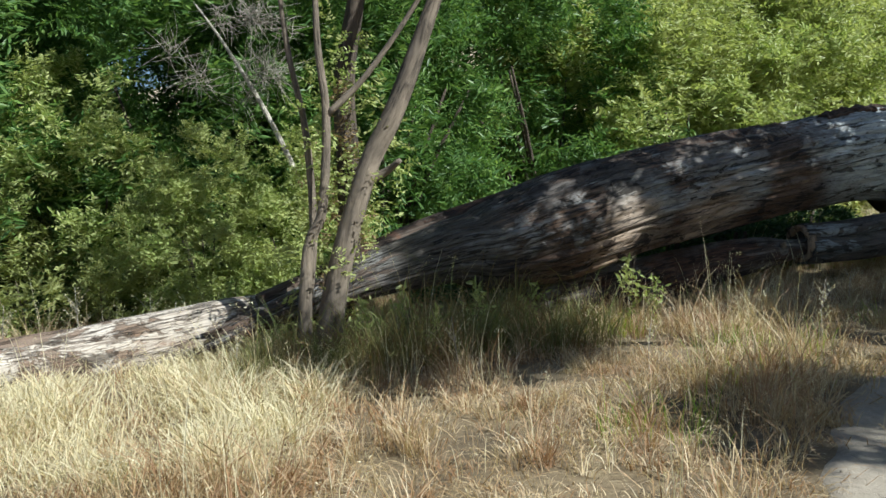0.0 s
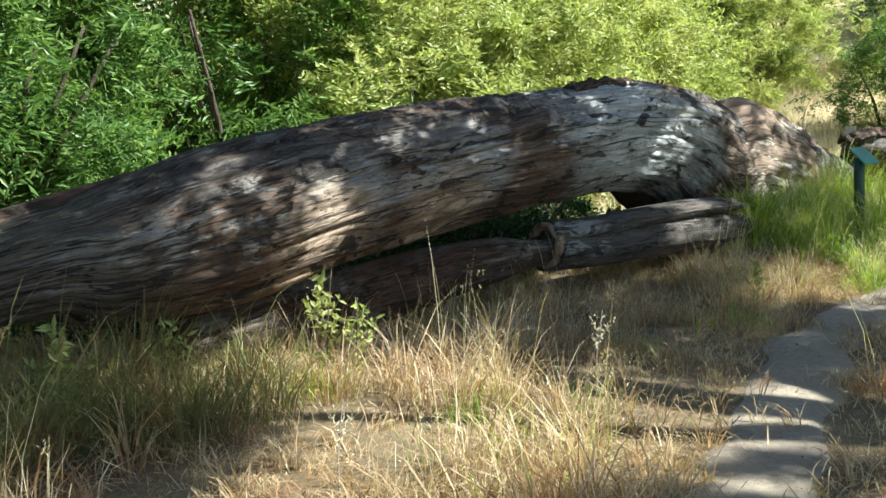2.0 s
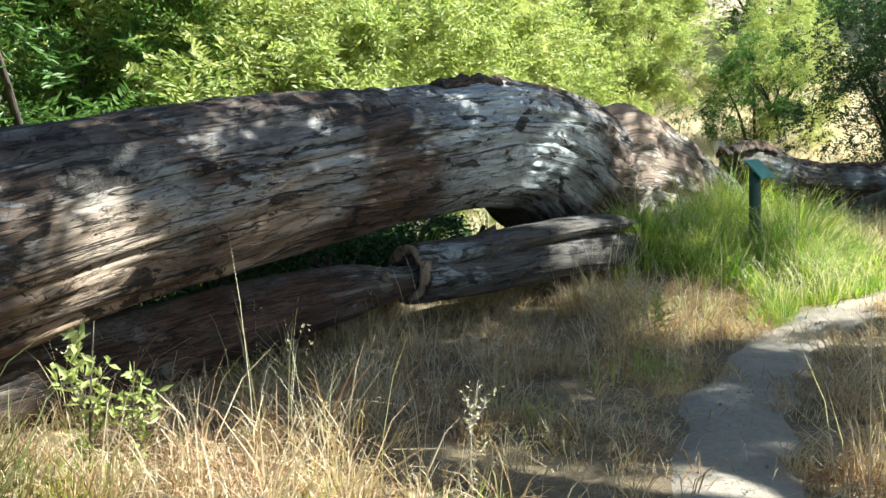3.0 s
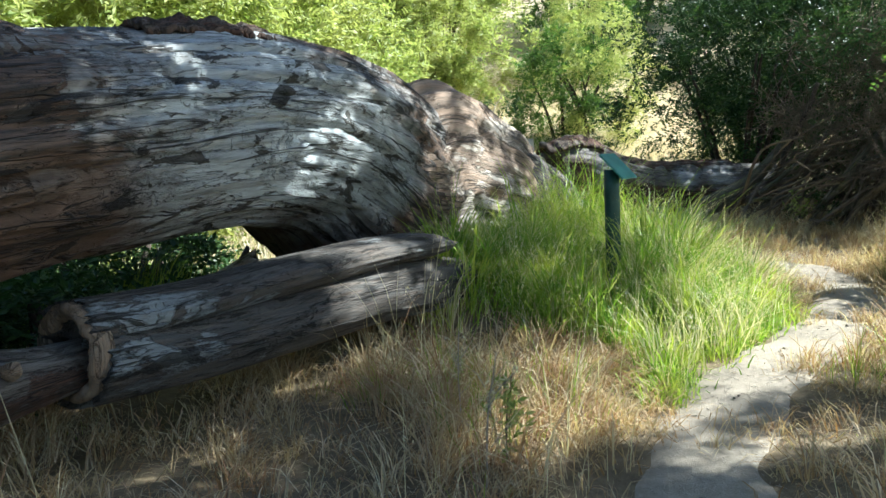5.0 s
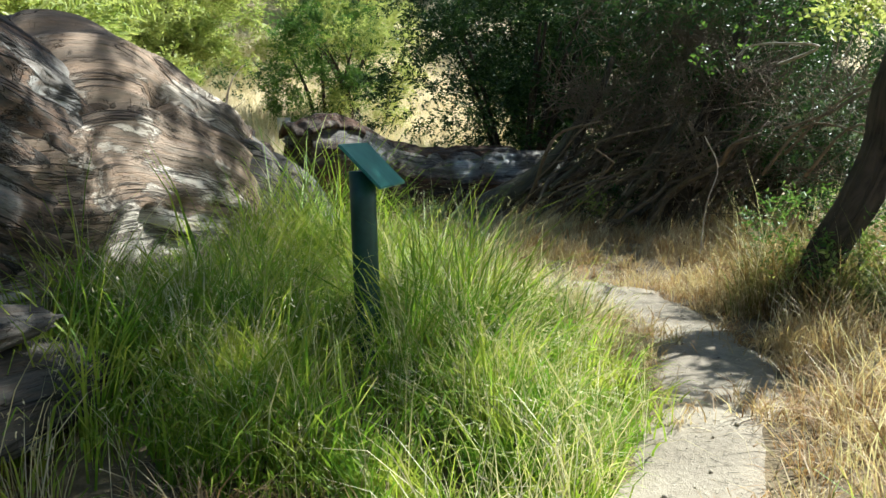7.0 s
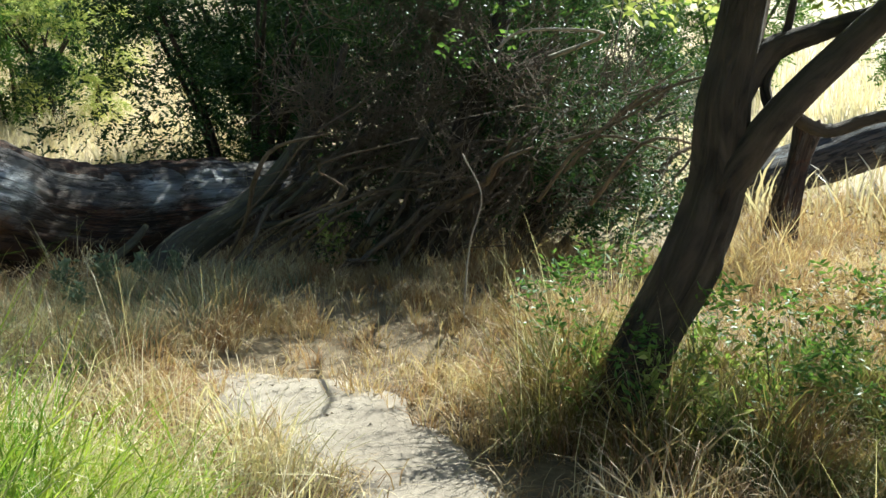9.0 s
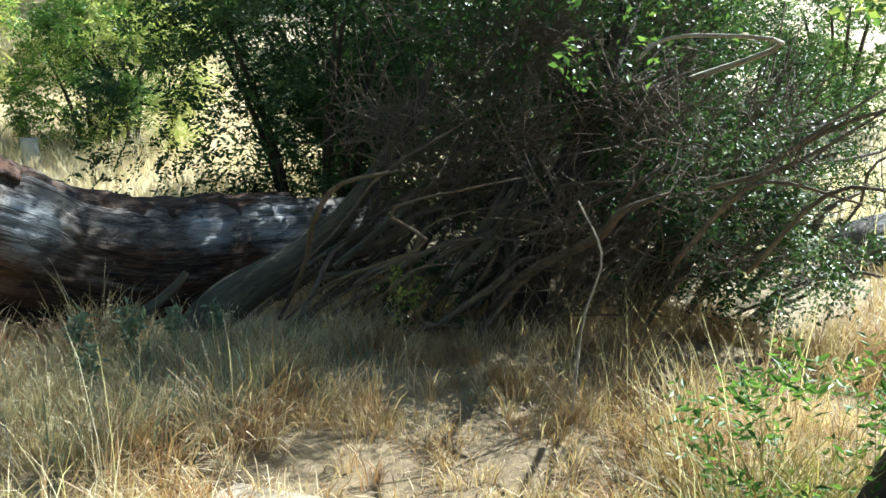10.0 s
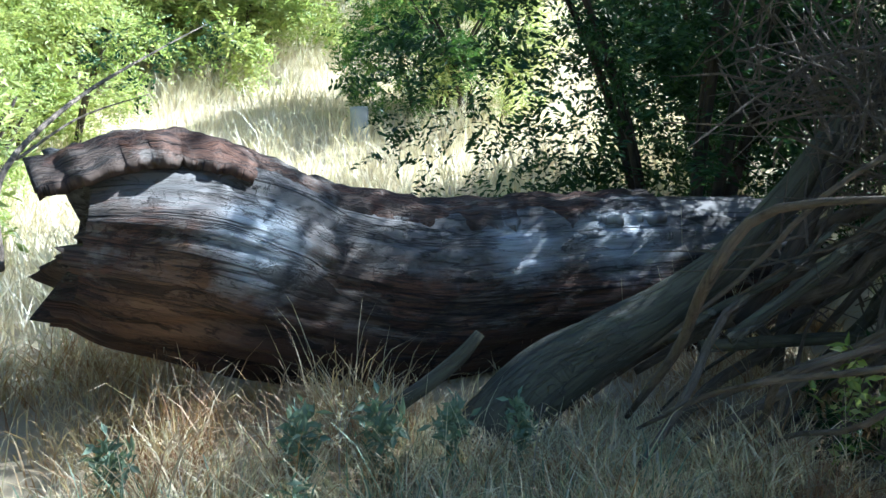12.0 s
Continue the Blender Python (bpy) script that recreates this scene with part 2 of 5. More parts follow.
M_LEAF_DARK = leafy("dark green leaf", [(0, (0.025, 0.06, 0.022)), (0.6, (0.05, 0.10, 0.035)), (1, (0.09, 0.15, 0.05))], 0.35, None, 0.4)
M_SAGE = leafy("grey green leaf", [(0, (0.16, 0.22, 0.15)), (1, (0.27, 0.33, 0.23))], 0.3)
M_DEADLEAF = leafy("dry brown leaf", [(0, (0.20, 0.13, 0.06)), (1, (0.42, 0.31, 0.17))], 0.3)


# ---- mesh helpers ----
def link_mesh(name, co, faces, mat, parent=None, grain=None, smooth=True):
    """A mesh object from vertex rows and equal-sized face rows."""
    me = bpy.data.meshes.new(name)
    co = np.asarray(co, np.float32)
    faces = [np.asarray(f, np.int32) for f in (faces if isinstance(faces, list) else [faces]) if len(f)]
    me.vertices.add(len(co))
    me.vertices.foreach_set("co", co.ravel())
    loops = np.concatenate([f.ravel() for f in faces])
    totals = np.concatenate([np.full(len(f), f.shape[1], np.int32) for f in faces])
    me.loops.add(len(loops))
    me.loops.foreach_set("vertex_index", loops)
    me.polygons.add(len(totals))
    me.polygons.foreach_set("loop_start", np.concatenate([[0], np.cumsum(totals)[:-1]]).astype(np.int32))
    me.polygons.foreach_set("loop_total", totals)
    me.polygons.foreach_set("use_smooth", np.full(len(totals), smooth))
    if grain is not None:
        me.attributes.new("grain", "FLOAT_VECTOR", "POINT").data.foreach_set("vector", np.asarray(grain, np.float32).ravel())
    me.update()
    me.materials.append(mat)
    ob = new(name, me)
    ob.parent = parent
    return ob


def thing(name, label, category, group="", kind=""):
    ob = new(name)
    ob.empty_display_size = 0.2
    return tagged(ob, label, category, group, kind)


def spline(points, n):
    """Catmull-Rom through rows of numbers, n rows out."""
    p = np.asarray(points, float)
    p = np.vstack([2 * p[0] - p[1], p, 2 * p[-1] - p[-2]])
    u = np.linspace(0, len(p) - 3 - 1e-6, n)
    i = u.astype(int)
    f = (u - i)[:, None]
    a, b, c, d = p[i], p[i + 1], p[i + 2], p[i + 3]
    return 0.5 * (2 * b + (c - a) * f + (2 * a - 5 * b + 4 * c - d) * f ** 2 + (3 * b - a - 3 * c + d) * f ** 3)


def tube(rows, rings, segs, rough=0.0, ridge=0.0, seed=0.0, freq=2.0, jag=0.0, grooves=()):
    """A closed tube along rows (x, y, z, side radius, upright radius), with lumps and long ridges. Returns vertices, faces and grain coordinates."""
    p = spline(rows, rings)
    axis = p[:, :3]
    tang = np.gradient(axis, axis=0)
    tang /= np.linalg.norm(tang, axis=1)[:, None]
    side = np.cross(tang[0], (0, 0, 1)) if abs(tang[0][2]) < 0.9 else np.cross(tang[0], (0, 1, 0))
    length = np.concatenate([[0], np.cumsum(np.linalg.norm(np.diff(axis, axis=0), axis=1))])
    co, uv = [], []
    for k in range(rings):
        side = side - tang[k] * side.dot(tang[k])
        side /= np.linalg.norm(side)
        up = np.cross(side, tang[k])
        for j in range(segs):
            a = 2 * math.pi * j / segs
            c, s = math.cos(a), math.sin(a)
            f = 1.0
            if rough:
                f += rough * noise.noise((c * 1.3 + seed, s * 1.3, length[k] * freq * 0.5))
                f += rough * 0.5 * noise.noise((c * 4 + seed, s * 4, length[k] * freq))
            if ridge:
                f += ridge * noise.noise((c * 9 + seed, s * 9, length[k] * 0.7)) + ridge * 0.6 * noise.noise((c * 22, s * 22 + seed, length[k] * 1.6))
                crack = abs(noise.noise((c * 3.5 + seed, s * 3.5 + 9, length[k] * 0.45))) - 0.05 - 0.04 * noise.noise((seed, c * 5, length[k] * 2))
                f -= 1.6 * ridge * max(0.0, -crack) / 0.05
            for at, l0, l1, drift, depth in grooves:
                if l0 < length[k] < l1:
                    share = (length[k] - l0) / (l1 - l0)
                    line = radians(at + drift * share + 2.5 * noise.noise((length[k] * 2.2, at, 0.5)))
                    gap = abs((a - line + math.pi) % (2 * math.pi) - math.pi)
                    f -= depth * math.sin(math.pi * share) ** 0.5 * max(0.0, 1 - gap / radians(2.6))
            off = 0.0
            if jag and k in (0, 1, rings - 2, rings - 1):
                off = jag * (noise.noise((c * 2 + seed, s * 2, 7.7 + k // 3)) + 0.7 * noise.noise((c * 9 + seed, s * 9, 3.1 + k // 3)))
            co.append(axis[k] + side * (c * p[k, 3] * f) + up * (s * p[k, 4] * f) + tang[k] * off)
            uv.append((c * p[:, 3].mean() + seed, s * p[:, 4].mean(), length[k]))
    faces = []
    for k in range(rings - 1):
        for j in range(segs):
            j2 = (j + 1) % segs
            faces.append((k * segs + j, k * segs + j2, (k + 1) * segs + j2, (k + 1) * segs + j))
    caps = []
    for k, flip in ((0, True), (rings - 1, False)):
        co.append(axis[k] + tang[k] * (0.06 if flip else -0.06) * min(1.0, p[k, 3] / 0.3))
        uv.append((seed, 0, length[k]))
        for j in range(segs):
            tri = (k * segs + j, k * segs + (j + 1) % segs, len(co) - 1)
            caps.append(tri[::-1] if flip else tri)
    return np.array(co), [np.array(faces), np.array(caps)], np.array(uv)


def limb(name, rows, mat, parent, rings=14, segs=9, rough=0.12, ridge=0.0, seed=0.0, label="", jag=0.0, freq=2.0, grooves=()):
    rows = [r if len(r) == 5 else (*r, r[3]) for r in rows]
    co, faces, uv = tube(rows, rings, segs, rough, ridge, seed, freq, jag, grooves)
    ob = link_mesh(name, co, faces, mat, parent, uv)
    return tagged(ob, label) if label else ob


RNG = np.random.default_rng(5)


def unit(v):
    return v / np.maximum(np.linalg.norm(v, axis=-1, keepdims=True), 1e-6)


def blades(name, pts, height, width, mat, bend=0.45, parent=None, droop=0.0, rng=RNG, way=None):
    """Grass: each blade a tapering strip that arches over the way it leans."""
    n = len(pts)
    if way is None:
        way = rng.normal(0, 0.7, (n, 2))
    size = np.linalg.norm(way, axis=1, keepdims=True) + 1e-6
    out = np.c_[way / size, np.zeros(n)]
    a = rng.uniform(0, 2 * math.pi, n)
    flat = unit(np.c_[np.cos(a), np.sin(a), np.zeros(n)])
    h = np.broadcast_to(height, n)[:, None]
    w = np.broadcast_to(width, n)[:, None] * 0.5
    b = size * bend
    up = np.array([[0, 0, 1.0]])
    at, rows = pts, [pts - flat * w, pts + flat * w]
    for share, turn, wide in ((0.40, 0.30, 0.9), (0.34, 0.85, 0.65), (0.30, 1.5, 0.0)):
        th = np.minimum(b * turn + droop * turn * 0.6, 1.35 + 0.3 * turn)
        at = at + h * share * (out * np.sin(th) + up * np.cos(th))
        rows += [at + flat * w * wide, at - flat * w * wide] if wide else [at]
    co = np.stack(rows, 1).reshape(-1, 3)
    base = (np.arange(n) * 7)[:, None]
    return link_mesh(name, co, [np.concatenate([base + np.array([[0, 1, 2, 3]]), base + np.array([[3, 2, 4, 5]])]), base + np.array([[5, 4, 6]])], mat, parent, None, False)


def leaves(name, pos, direction, length, width, mat, parent=None, rng=RNG):
    """Leaves: each a folded diamond of two faces."""
    n = len(pos)
    d = unit(direction)
    s = unit(np.cross(d, unit(rng.normal(0, 1, (n, 3)) + np.array([[0, 0, 1.2]]))))
    nrm = np.cross(s, d)
    l = np.broadcast_to(length, n)[:, None]
    w = np.broadcast_to(width, n)[:, None] * 0.5
    mid = pos + d * l * 0.45
    co = np.stack([pos, mid + s * w + nrm * w * 0.35, pos + d * l, mid - s * w + nrm * w * 0.35], 1).reshape(-1, 3)
    base = (np.arange(n) * 4)[:, None]
    ob = link_mesh(name, co, np.concatenate([base + np.array([[0, 1, 2]]), base + np.array([[0, 2, 3]])]), mat, parent, None, False)
    tagged(ob, kind="stuff")
    return ob


def sprigs(centres, outward, per, stem, rng=RNG, sag=0.25):
    """Leaf places along drooping sprigs, in pairs as on a feathered leaf."""
    n = len(centres)
    d = unit(outward + rng.normal(0, 0.7, (n, 3)))
    k = np.arange(per)
    f = (k // 2 + 1) / (per / 2 + 1)
    side = unit(np.cross(d, rng.normal(0, 1, (n, 3)) + np.array([[0, 0, 2.0]])))
    pos = centres[:, None] + d[:, None] * (f * stem)[None, :, None] - np.array([0, 0, 1.0]) * (sag * stem * f ** 2)[None, :, None]
    sign = np.where(k % 2, 1.0, -1.0)
    direction = d[:, None] * 0.45 + side[:, None] * sign[None, :, None] + rng.normal(0, 0.2, (n, per, 3))
    return pos.reshape(-1, 3), direction.reshape(-1, 3)


def crown_points(centre, radii, n, clumps, rng, hollow=0.45):
    """Clumped points through an uneven ellipsoid, with gaps between the clumps."""
    c = unit(rng.normal(0, 1, (clumps, 3))) * (rng.uniform(hollow, 1, (clumps, 1)) ** 0.6)
    r = rng.uniform(0.12, 0.30, clumps)
    i = rng.integers(0, clumps, n)
    p = c[i] + unit(rng.normal(0, 1, (n, 3))) * (r[i] * rng.uniform(0.2, 1, n) ** 0.5)[:, None]
    return np.asarray(centre) + p * np.asarray(radii), unit(p + np.array([[0, 0, 0.15]]))


# ---- ground ----
TRAIL = [(-0.9, -3.0, 0.5), (0.0, -0.2, 0.5), (0.95, 2.2, 0.46), (2.15, 5.0, 0.44), (3.1, 6.35, 0.46), (4.0, 7.38, 0.50), (4.78, 8.18, 0.50), (6.05, 9.12, 0.52),
         (7.2, 9.62, 0.55), (8.4, 9.97, 0.50), (9.5, 10.47, 0.60), (10.2, 11.1, 0.55), (10.75, 12.0, 0.80), (10.9, 12.5, 0.6), (11.0, 12.9, 0.2)]


def gz(x, y):
    """Height of the ground: nearly level round the trail, rising to a hillside beyond the meadow."""
    x, y = np.asarray(x, float), np.asarray(y, float)
    d = x * 0.5 + y * 0.866
    t = np.clip((d - 24) / 46, 0, 1)
    hill = 15 * t * t * (3 - 2 * t)
    rise = np.clip((d - 16) / 10, 0, 1) * 0.35
    mound = 0.50 * np.exp(-((x - 6.7) ** 2 + (y - 12.0) ** 2) / 0.75) + 0.36 * np.exp(-((x - 7.9) ** 2 + (y - 12.75) ** 2) / 0.5) + 0.10 * np.exp(-((x - 7.4) ** 2 + (y - 11.1) ** 2) / 1.0)
    return -0.11 + hill + rise + mound + 0.03 * np.sin(1.3 * x + 0.7) * np.cos(1.1 * y) + 0.015 * np.sin(3.7 * x + 2.1 * y)


trail_fine = spline(TRAIL, 240)


def trail_gap(x, y):
    """How far a place lies outside the trail's edge (negative: on it)."""
    p = np.c_[np.ravel(x), np.ravel(y)]
    best = np.full(len(p), 1e9)
    for cx, cy, w in trail_fine[::3]:
        best = np.minimum(best, np.hypot(p[:, 0] - cx, p[:, 1] - cy) - w / 2)
    return best


def sheet(name, xs, ys, mat, lift=0.0):
    gx, gy = np.meshgrid(xs, ys)
    co = np.c_[gx.ravel(), gy.ravel(), gz(gx, gy).ravel() + lift]
    nx = len(xs)
    i = (np.arange(len(ys) - 1)[:, None] * nx + np.arange(nx - 1)[None]).ravel()
    return link_mesh(name, co, np.c_[i, i + 1, i + nx + 1, i + nx], mat)


def spread(a, b, lo, hi, near, far):
    """Grid lines: close together from a to b, widening out to lo and hi."""
    inner = np.arange(a, b, near)
    grow = np.cumsum(np.geomspace(near, far, 40))
    left = a - grow * (a - lo) / grow[-1]
    right = inner[-1] + grow * (hi - inner[-1]) / grow[-1]
    return np.concatenate([left[::-1], inner, right])


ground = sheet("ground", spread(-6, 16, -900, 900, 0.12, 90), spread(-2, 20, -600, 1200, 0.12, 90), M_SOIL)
tagged(ground, "straw-covered dry soil rising to a hillside", "ground", kind="structure")

cols = 9
tang = unit(np.gradient(trail_fine[:, :2], axis=0))
rows_co = []
for (cx, cy, w), (tx, ty) in zip(trail_fine, tang):
    for j in range(cols):
        f = (j / (cols - 1) - 0.5) * (w * 1.1 + 0.22 * noise.noise((cx * 2.2, cy * 2.2, 3.0 * (j > 4))))
        x, y = cx + ty * f, cy - tx * f
        edge = abs(j / (cols - 1) - 0.5) * 2
        rows_co.append((x, y, float(gz(x, y)) + 0.022 - 0.03 * edge ** 6 + 0.012 * noise.noise((x * 4, y * 4, 0))))
i = (np.arange(len(trail_fine) - 1)[:, None] * cols + np.arange(cols - 1)[None]).ravel()
trail = link_mesh("trail", rows_co, np.c_[i, i + 1, i + cols + 1, i + cols], M_PATH)
tagged(trail, "narrow trodden dirt footpath through dry grass", "path", kind="structure")

# ---- the great fallen trunk ----
great = thing("fallen_log", "huge weathered grey fallen tree trunk, arched over the grass", "fallen log")
AX = lambda x, off=0.0: (x - 0.54 * off, 9.85 + (x - 1.55) * 0.643 + 0.84 * off)
profile = [(-2.6, 0.10, 0.26, 0.14), (-1.9, 0.26, 0.54, 0.24), (-1.3, 0.36, 0.78, 0.32), (-0.6, 0.40, 1.02, 0.42), (-0.25, 0.28, 1.14, 0.48), (0.4, 0.27, 1.38, 0.54), (1.1, 0.40, 1.55, 0.56),
           (2.0, 0.55, 1.70, 0.56), (3.0, 0.68, 1.82, 0.57), (3.8, 0.76, 1.92, 0.60), (4.6, 0.82, 2.01, 0.64), (5.3, 0.66, 2.04, 0.70), (5.9, 0.25, 1.98, 0.74), (6.55, -0.1, 1.80, 0.72)]
rows = []
for x, lo, hi, ry in profile:
    rows.append((*AX(x), (lo + hi) / 2, ry, (hi - lo) / 2))
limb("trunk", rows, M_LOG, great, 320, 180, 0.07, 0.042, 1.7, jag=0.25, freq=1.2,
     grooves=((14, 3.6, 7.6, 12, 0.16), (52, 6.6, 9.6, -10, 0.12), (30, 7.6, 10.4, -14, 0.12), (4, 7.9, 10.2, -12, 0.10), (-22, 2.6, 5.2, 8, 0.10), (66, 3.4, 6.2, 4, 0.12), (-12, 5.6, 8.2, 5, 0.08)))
rows = [(6.05, 12.74, 0.84, 0.68, 0.95), (6.6, 13.0, 0.82, 0.67, 0.94), (7.0, 13.1, 0.85, 0.60, 0.97), (7.4, 13.16, 0.78, 0.55, 0.90), (7.8, 13.23, 0.68, 0.48, 0.80), (8.1, 13.3, 0.55, 0.36, 0.66)]
limb("broken_root_end", rows, M_BROKEN, great, 130, 120, 0.10, 0.075, 4.1, "pale splintered wood at the broken end", jag=0.3, freq=3.0)
rows = [(7.55, 13.25, 0.68, 0.42, 0.84), (7.85, 13.28, 0.62, 0.44, 0.83), (8.2, 13.32, 0.54, 0.42, 0.76), (8.5, 13.37, 0.46, 0.36, 0.66), (8.85, 13.44, 0.32, 0.27, 0.58), (9.2, 13.5, 0.14, 0.18, 0.34)]
root_tip = limb("root_tip", rows, M_GREY, great, 80, 80, 0.16, 0.09, 9.4, "grey furrowed root sloping into the grass", jag=0.15, freq=3.0)
for k, (x, y, z, h) in enumerate([(8.36, 13.30, 1.12, 0.14), (8.55, 13.33, 1.02, 0.10), (8.14, 13.28, 1.26, 0.10)]):
    limb("splinter", [(x - 0.06, y, z - 0.25, 0.13), (x - 0.02, y, z + h * 0.3, 0.10), (x + 0.07, y - 0.02, z + h, 0.035)], M_LOG_DARK, root_tip, 12, 11, 0.4, 0.1, k, "dark splintered wood")

limb("limb", [(*AX(-2.2, 0.15), 0.42, 0.09), (*AX(-1.3, 0.20), 0.74, 0.10), (*AX(-0.5, 0.22), 1.0, 0.11), (*AX(0.5, 0.2), 1.30, 0.10)], M_LOG_DARK, great, 40, 20, 0.25, 0.08, 7.0, "reddish broken limb along the back")

# ---- the cut limb under it ----
under = thing("fallen_limb", "grey cracked limb lying under the great trunk", "log")
lower_half = limb("limb", [(3.52, 10.62, 0.33, 0.25, 0.20), (4.1, 10.84, 0.31, 0.26, 0.19), (4.8, 11.1, 0.33, 0.28, 0.19), (5.4, 11.32, 0.34, 0.28, 0.19), (5.85, 11.48, 0.33, 0.27, 0.19), (6.3, 11.66, 0.30, 0.22, 0.17)], M_GREY, under, 110, 60, 0.07, 0.05, 6.0, jag=0.06)
limb("split_slab", [(3.50, 10.62, 0.50, 0.20, 0.12), (4.1, 10.83, 0.51, 0.21, 0.105), (4.8, 11.08, 0.57, 0.22, 0.10), (5.4, 11.30, 0.60, 0.22, 0.095), (5.85, 11.46, 0.60, 0.20, 0.085), (6.15, 11.58, 0.58, 0.12, 0.05)], M_GREY, under, 90, 50, 0.08, 0.05, 2.2, "upper half split from the limb by a long crack", jag=0.08)
axis_, across, upward = Vector((0.934, 0.357, 0.0)), Vector((-0.357, 0.934, 0.0)), Vector((0, 0, 1))
ring, ring_faces, turns = [], [], 72
for k in range(turns):
    a = 2 * math.pi * k / turns
    ragged = noise.noise((math.cos(a) * 2.5, math.sin(a) * 2.5, 4.0)) + 0.6 * noise.noise((math.cos(a) * 8, math.sin(a) * 8, 1.0))
    for radius, depth in ((0.222, 0.06), (0.226, -0.02 - 0.03 * ragged), (0.208 - 0.02 * ragged, -0.05 - 0.03 * ragged), (0.158 - 0.03 * ragged, -0.02), (0.14, 0.08)):
        ring.append(Vector((3.50, 10.61, 0.385)) + axis_ * depth + across * (radius * math.cos(a)) + upward * (radius * math.sin(a)))
    for q in range(4):
        b = (k + 1) % turns
        ring_faces.append((k * 5 + q, k * 5 + q + 1, b * 5 + q + 1, b * 5 + q))
tagged(link_mesh("bark_rim", ring, np.array(ring_faces), M_RIM, lower_half, ring), "torn rim at the broken end, painted pale as sunlit")
stub = thing("sawn_log", "dark decayed log half sunk in dry grass", "log")
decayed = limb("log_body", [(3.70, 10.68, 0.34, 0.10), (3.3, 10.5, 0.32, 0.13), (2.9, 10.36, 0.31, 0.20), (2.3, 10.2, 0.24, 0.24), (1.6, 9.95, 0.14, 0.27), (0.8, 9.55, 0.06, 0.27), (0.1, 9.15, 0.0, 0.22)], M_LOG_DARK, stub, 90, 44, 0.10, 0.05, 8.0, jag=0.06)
limb("knot", [(3.22, 10.33, 0.40, 0.035), (3.20, 10.29, 0.41, 0.038), (3.19, 10.26, 0.41, 0.022)], M_RIM, decayed, 8, 12, 0.2, 0, 1.0, "pale knot")
back = thing("mossy_log", "pale mossy broken log behind the trunk", "log")
limb("log_body", [(4.62, 12.45, 0.22, 0.10), (4.85, 12.36, 0.36, 0.11), (5.08, 12.28, 0.48, 0.11)], M_BROKEN, back, 26, 22, 0.2, 0.06, 5.0, jag=0.1)

# ---- the second fallen trunk ----
second = thing("fallen_log", "brown fallen trunk with silvery patches and a rotten broken end", "fallen log")
rows = [(11.32, 16.30, 0.92, 0.36, 0.40), (11.5, 16.26, 0.88, 0.43, 0.48), (11.8, 16.2, 0.81, 0.47, 0.54), (12.1, 16.14, 0.70, 0.48, 0.55), (12.45, 16.1, 0.56, 0.46, 0.51), (13.0, 15.98, 0.43, 0.46, 0.50), (13.7, 15.75, 0.42, 0.46, 0.50),
        (14.4, 15.5, 0.42, 0.44, 0.50), (15.2, 15.2, 0.42, 0.42, 0.48)]
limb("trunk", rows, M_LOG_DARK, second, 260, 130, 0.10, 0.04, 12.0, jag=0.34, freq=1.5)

# ---- pale log in the sun ----
pale = thing("fallen_log", "sun-bleached pale log behind tall dry grass", "log")
limb("log_body", [(-7.0, 6.0, -0.02, 0.27), (-5.6, 6.4, 0.0, 0.28), (-4.6, 6.75, 0.03, 0.28), (-3.4, 7.3, 0.12, 0.26), (-2.5, 7.75, 0.24, 0.23), (-1.8, 8.15, 0.34, 0.17)], M_BROKEN, pale, 50, 28, 0.14, 0.05, 14.0, jag=0.1)

# ---- sign post ----
M_POST, nt, b = material("dark green paint")
tc = nt.nodes.new("ShaderNodeTexCoord")
nt.links.new(ramp(nt, noise_of(nt, tc.outputs["Object"], 14, 5), [(0.3, (0.010, 0.045, 0.035)), (0.7, (0.025, 0.085, 0.065))]), b.inputs["Base Color"])
b.inputs["Roughness"].default_value = 0.5
# Plate's green is lightened to teal to stand for sun on it.
M_PLATE, nt, b = material("sunlit green plate")
tc = nt.nodes.new("ShaderNodeTexCoord")
nt.links.new(ramp(nt, noise_of(nt, tc.outputs["Object"], 9, 5), [(0.3, (0.03, 0.16, 0.14)), (0.7, (0.08, 0.27, 0.25))]), b.inputs["Base Color"])
b.inputs["Roughness"].default_value = 0.3
sign = thing("sign_post", "dark green trail marker post with slanted plate in tall grass", "sign post")
limb("post", [(7.46, 11.18, -0.12, 0.058), (7.45, 11.19, 0.5, 0.058), (7.45, 11.20, 1.055, 0.058)], M_POST, sign, 8, 20, 0.01)


def box(name, size, m, mat, parent, bevel=0.004):
    bm = bmesh.new()
    bmesh.ops.create_cube(bm, size=1)
    bmesh.ops.scale(bm, vec=size, verts=bm.verts)
    bmesh.ops.bevel(bm, geom=list(bm.edges), offset=bevel, segments=2, affect="EDGES")
    me = bpy.data.meshes.new(name)
    bm.to_mesh(me)
    bm.free()
    me.materials.append(mat)
    ob = new(name, me)
    ob.parent = parent
    ob.matrix_local = m
    return ob


box("plate", (0.40, 0.26, 0.012), pose(7.50, 11.18, 1.08, 46, 0, 28.4), M_PLATE, sign)


